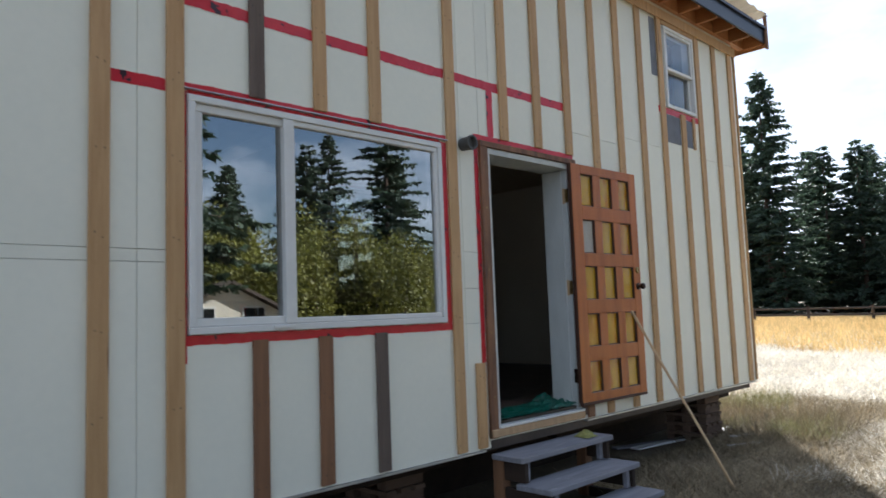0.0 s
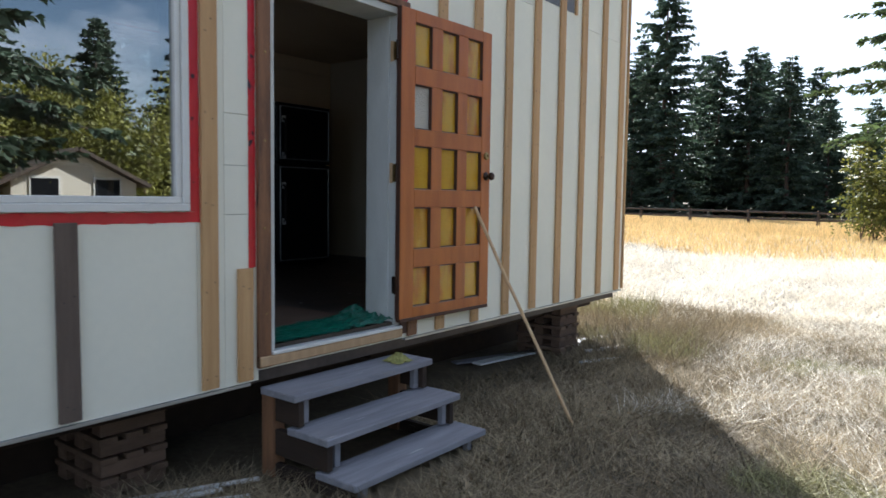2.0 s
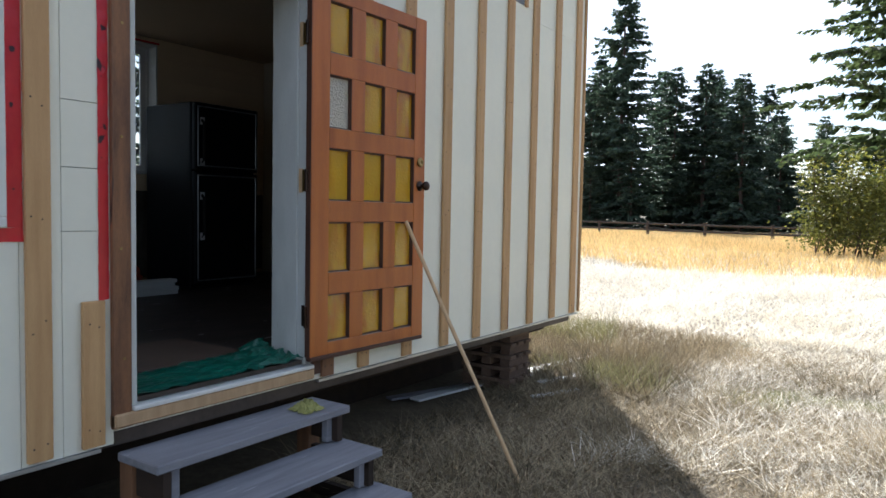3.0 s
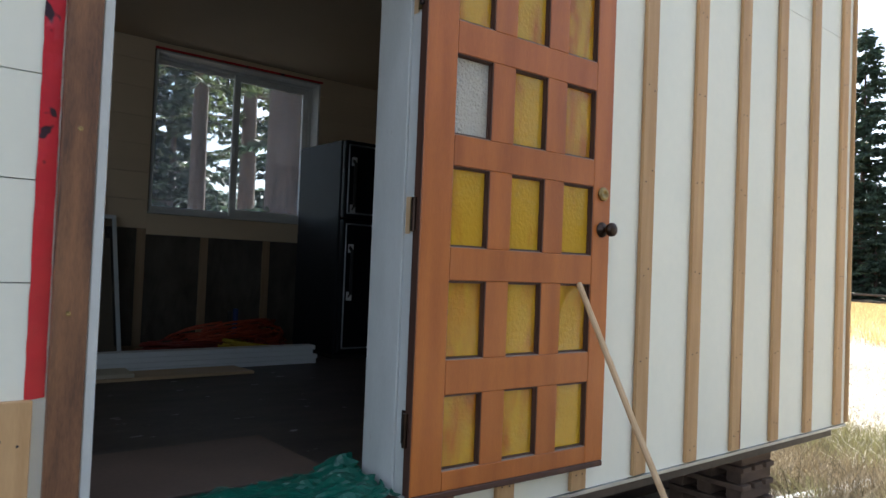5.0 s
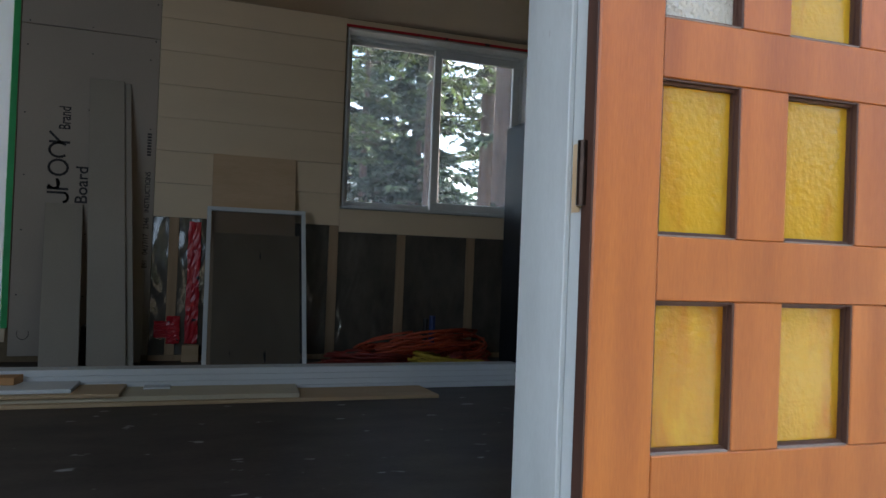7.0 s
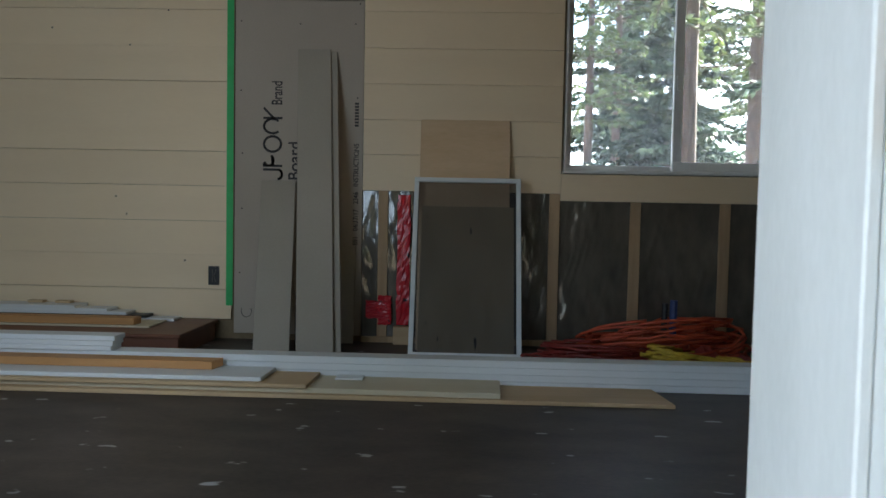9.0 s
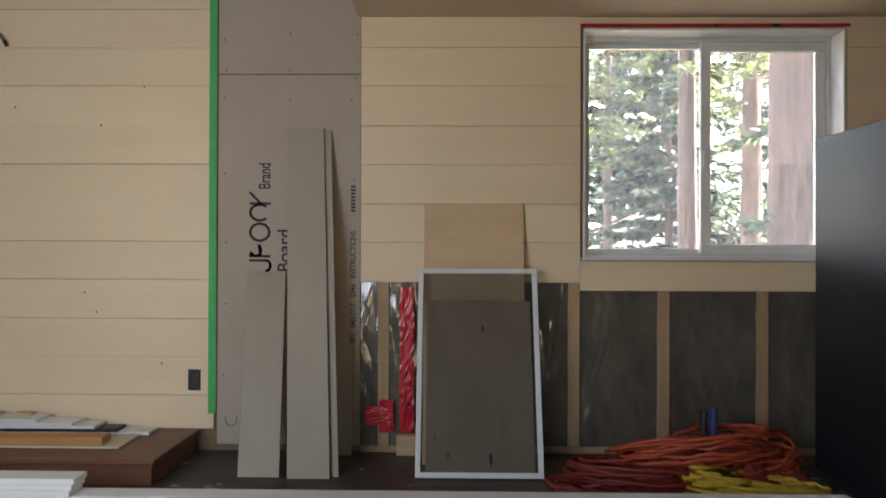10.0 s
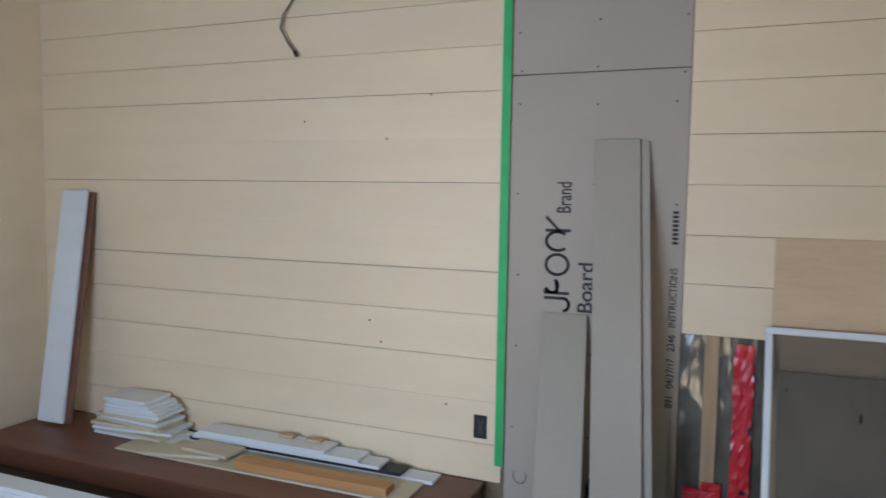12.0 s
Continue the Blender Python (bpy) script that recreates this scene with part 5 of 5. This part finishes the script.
# rail fence at the meadow's far side
fence = thing("rail_fence", (-12, 48, 0), "low grey log rail fence across the meadow", "fence")
for i in range(9):
    x, y = -30 + 4.2 * i, 57.5 - 1.75 * i
    part("post", tube([(x, y, -0.1), (x, y, 1.0)], 0.10, 7), M_LOG, fence)
    if i < 8:
        for z in (0.45, 0.85):
            part("rail", tube([(x, y, z), (x + 4.2, y - 1.75, z)], 0.075, 6), M_LOG, fence)


# ---- grass ----
def grass(name, n, xr, yr, hmin, hmax, width, material, label, seed, keep, lean=0.5):
    rng = np.random.default_rng(seed)
    x, y = rng.uniform(*xr, n), rng.uniform(*yr, n)
    ok = keep(x, y)
    clump = np.array([0.5 + 0.5 * noise.noise((float(a) * 0.9, float(b) * 0.9, 5.0)) for a, b in zip(x, y)])
    x, y, clump = x[ok], y[ok], clump[ok]
    n = len(x)
    a = rng.uniform(0, 6.283, n)
    h = rng.uniform(hmin, hmax, n) * (0.35 + 1.0 * clump)
    ln = rng.uniform(0.1, lean, n) * h * 2
    b = rng.uniform(0, 6.283, n)
    foot = np.stack([x, y, np.full(n, -0.015)], 1)
    s = np.stack([np.cos(a), np.sin(a), np.zeros(n)], 1) * (width * rng.uniform(0.6, 1.3, n))[:, None]
    tip = foot + np.stack([np.cos(b) * ln, np.sin(b) * ln, h], 1)
    v = np.stack([foot - s, foot + s, tip], 1).reshape(-1, 3)
    ob = quads(name, v, material, None, 3)
    return tagged(ob, label, "grass", kind="stuff")


outside = lambda x, y: ~((x > -4.6) & (x < -0.25) & (y > 0.3) & (y < 9.3)) & ~((x > -0.3) & (x < 0.7) & (y > 4.6) & (y < 5.8))
grass("grass", 210000, (-1.0, 5.5), (3.6, 12.0), 0.04, 0.14, 0.0045, M_GRASS, "short dry matted grass around the cabin", 1, outside, 1.7)
grass("grass", 170000, (-8.0, 13.0), (9.5, 24.0), 0.06, 0.20, 0.008, M_SUNLIT_GRASS, "short dry mown grass in the meadow", 2,
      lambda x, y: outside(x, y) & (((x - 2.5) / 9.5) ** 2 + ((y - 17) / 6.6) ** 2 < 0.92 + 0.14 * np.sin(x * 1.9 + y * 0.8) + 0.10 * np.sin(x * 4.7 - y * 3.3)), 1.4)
# patches of sunlight laid as lighter blades among the near grass
grass("grass", 60000, (1.0, 6.5), (6.0, 12.5), 0.05, 0.15, 0.005, M_SUNLIT_GRASS, "matted grass in patches by the cabin, lightened for the sun", 8,
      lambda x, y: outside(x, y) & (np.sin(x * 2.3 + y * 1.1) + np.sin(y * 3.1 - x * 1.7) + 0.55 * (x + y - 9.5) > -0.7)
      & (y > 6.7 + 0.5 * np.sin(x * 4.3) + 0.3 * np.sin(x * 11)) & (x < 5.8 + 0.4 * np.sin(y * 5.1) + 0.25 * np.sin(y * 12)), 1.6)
grass("grass", 60000, (-14.0, 16.0), (18.0, 34.0), 0.06, 0.20, 0.014, M_SUNLIT_GRASS, "pale mown grass farther out, lightened for the sun", 6, outside, 1.2)
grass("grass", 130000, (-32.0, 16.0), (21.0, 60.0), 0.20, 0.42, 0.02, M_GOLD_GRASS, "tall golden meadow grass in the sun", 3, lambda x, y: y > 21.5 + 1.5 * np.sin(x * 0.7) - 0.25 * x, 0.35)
grass("grass", 14000, (-2.4, 0.9), (8.4, 11.5), 0.12, 0.36, 0.0045, M_GRASS, "taller dry grass by the cabin corner", 4, outside, 0.7)
grass("grass", 16000, (1.0, 4.0), (1.5, 5.0), 0.05, 0.15, 0.0035, M_GRASS, "short dry matted grass in the cabin's shade", 7, outside, 1.5)
grass("grass", 16000, (0.2, 4.2), (6.2, 11.5), 0.10, 0.26, 0.004, M_GRASS, "straggling taller tufts of dry grass", 9,
      lambda x, y: outside(x, y) & (np.sin(x * 3.7 + y * 1.3) * np.sin(y * 2.9 - x * 1.1) > 0.25), 0.9)
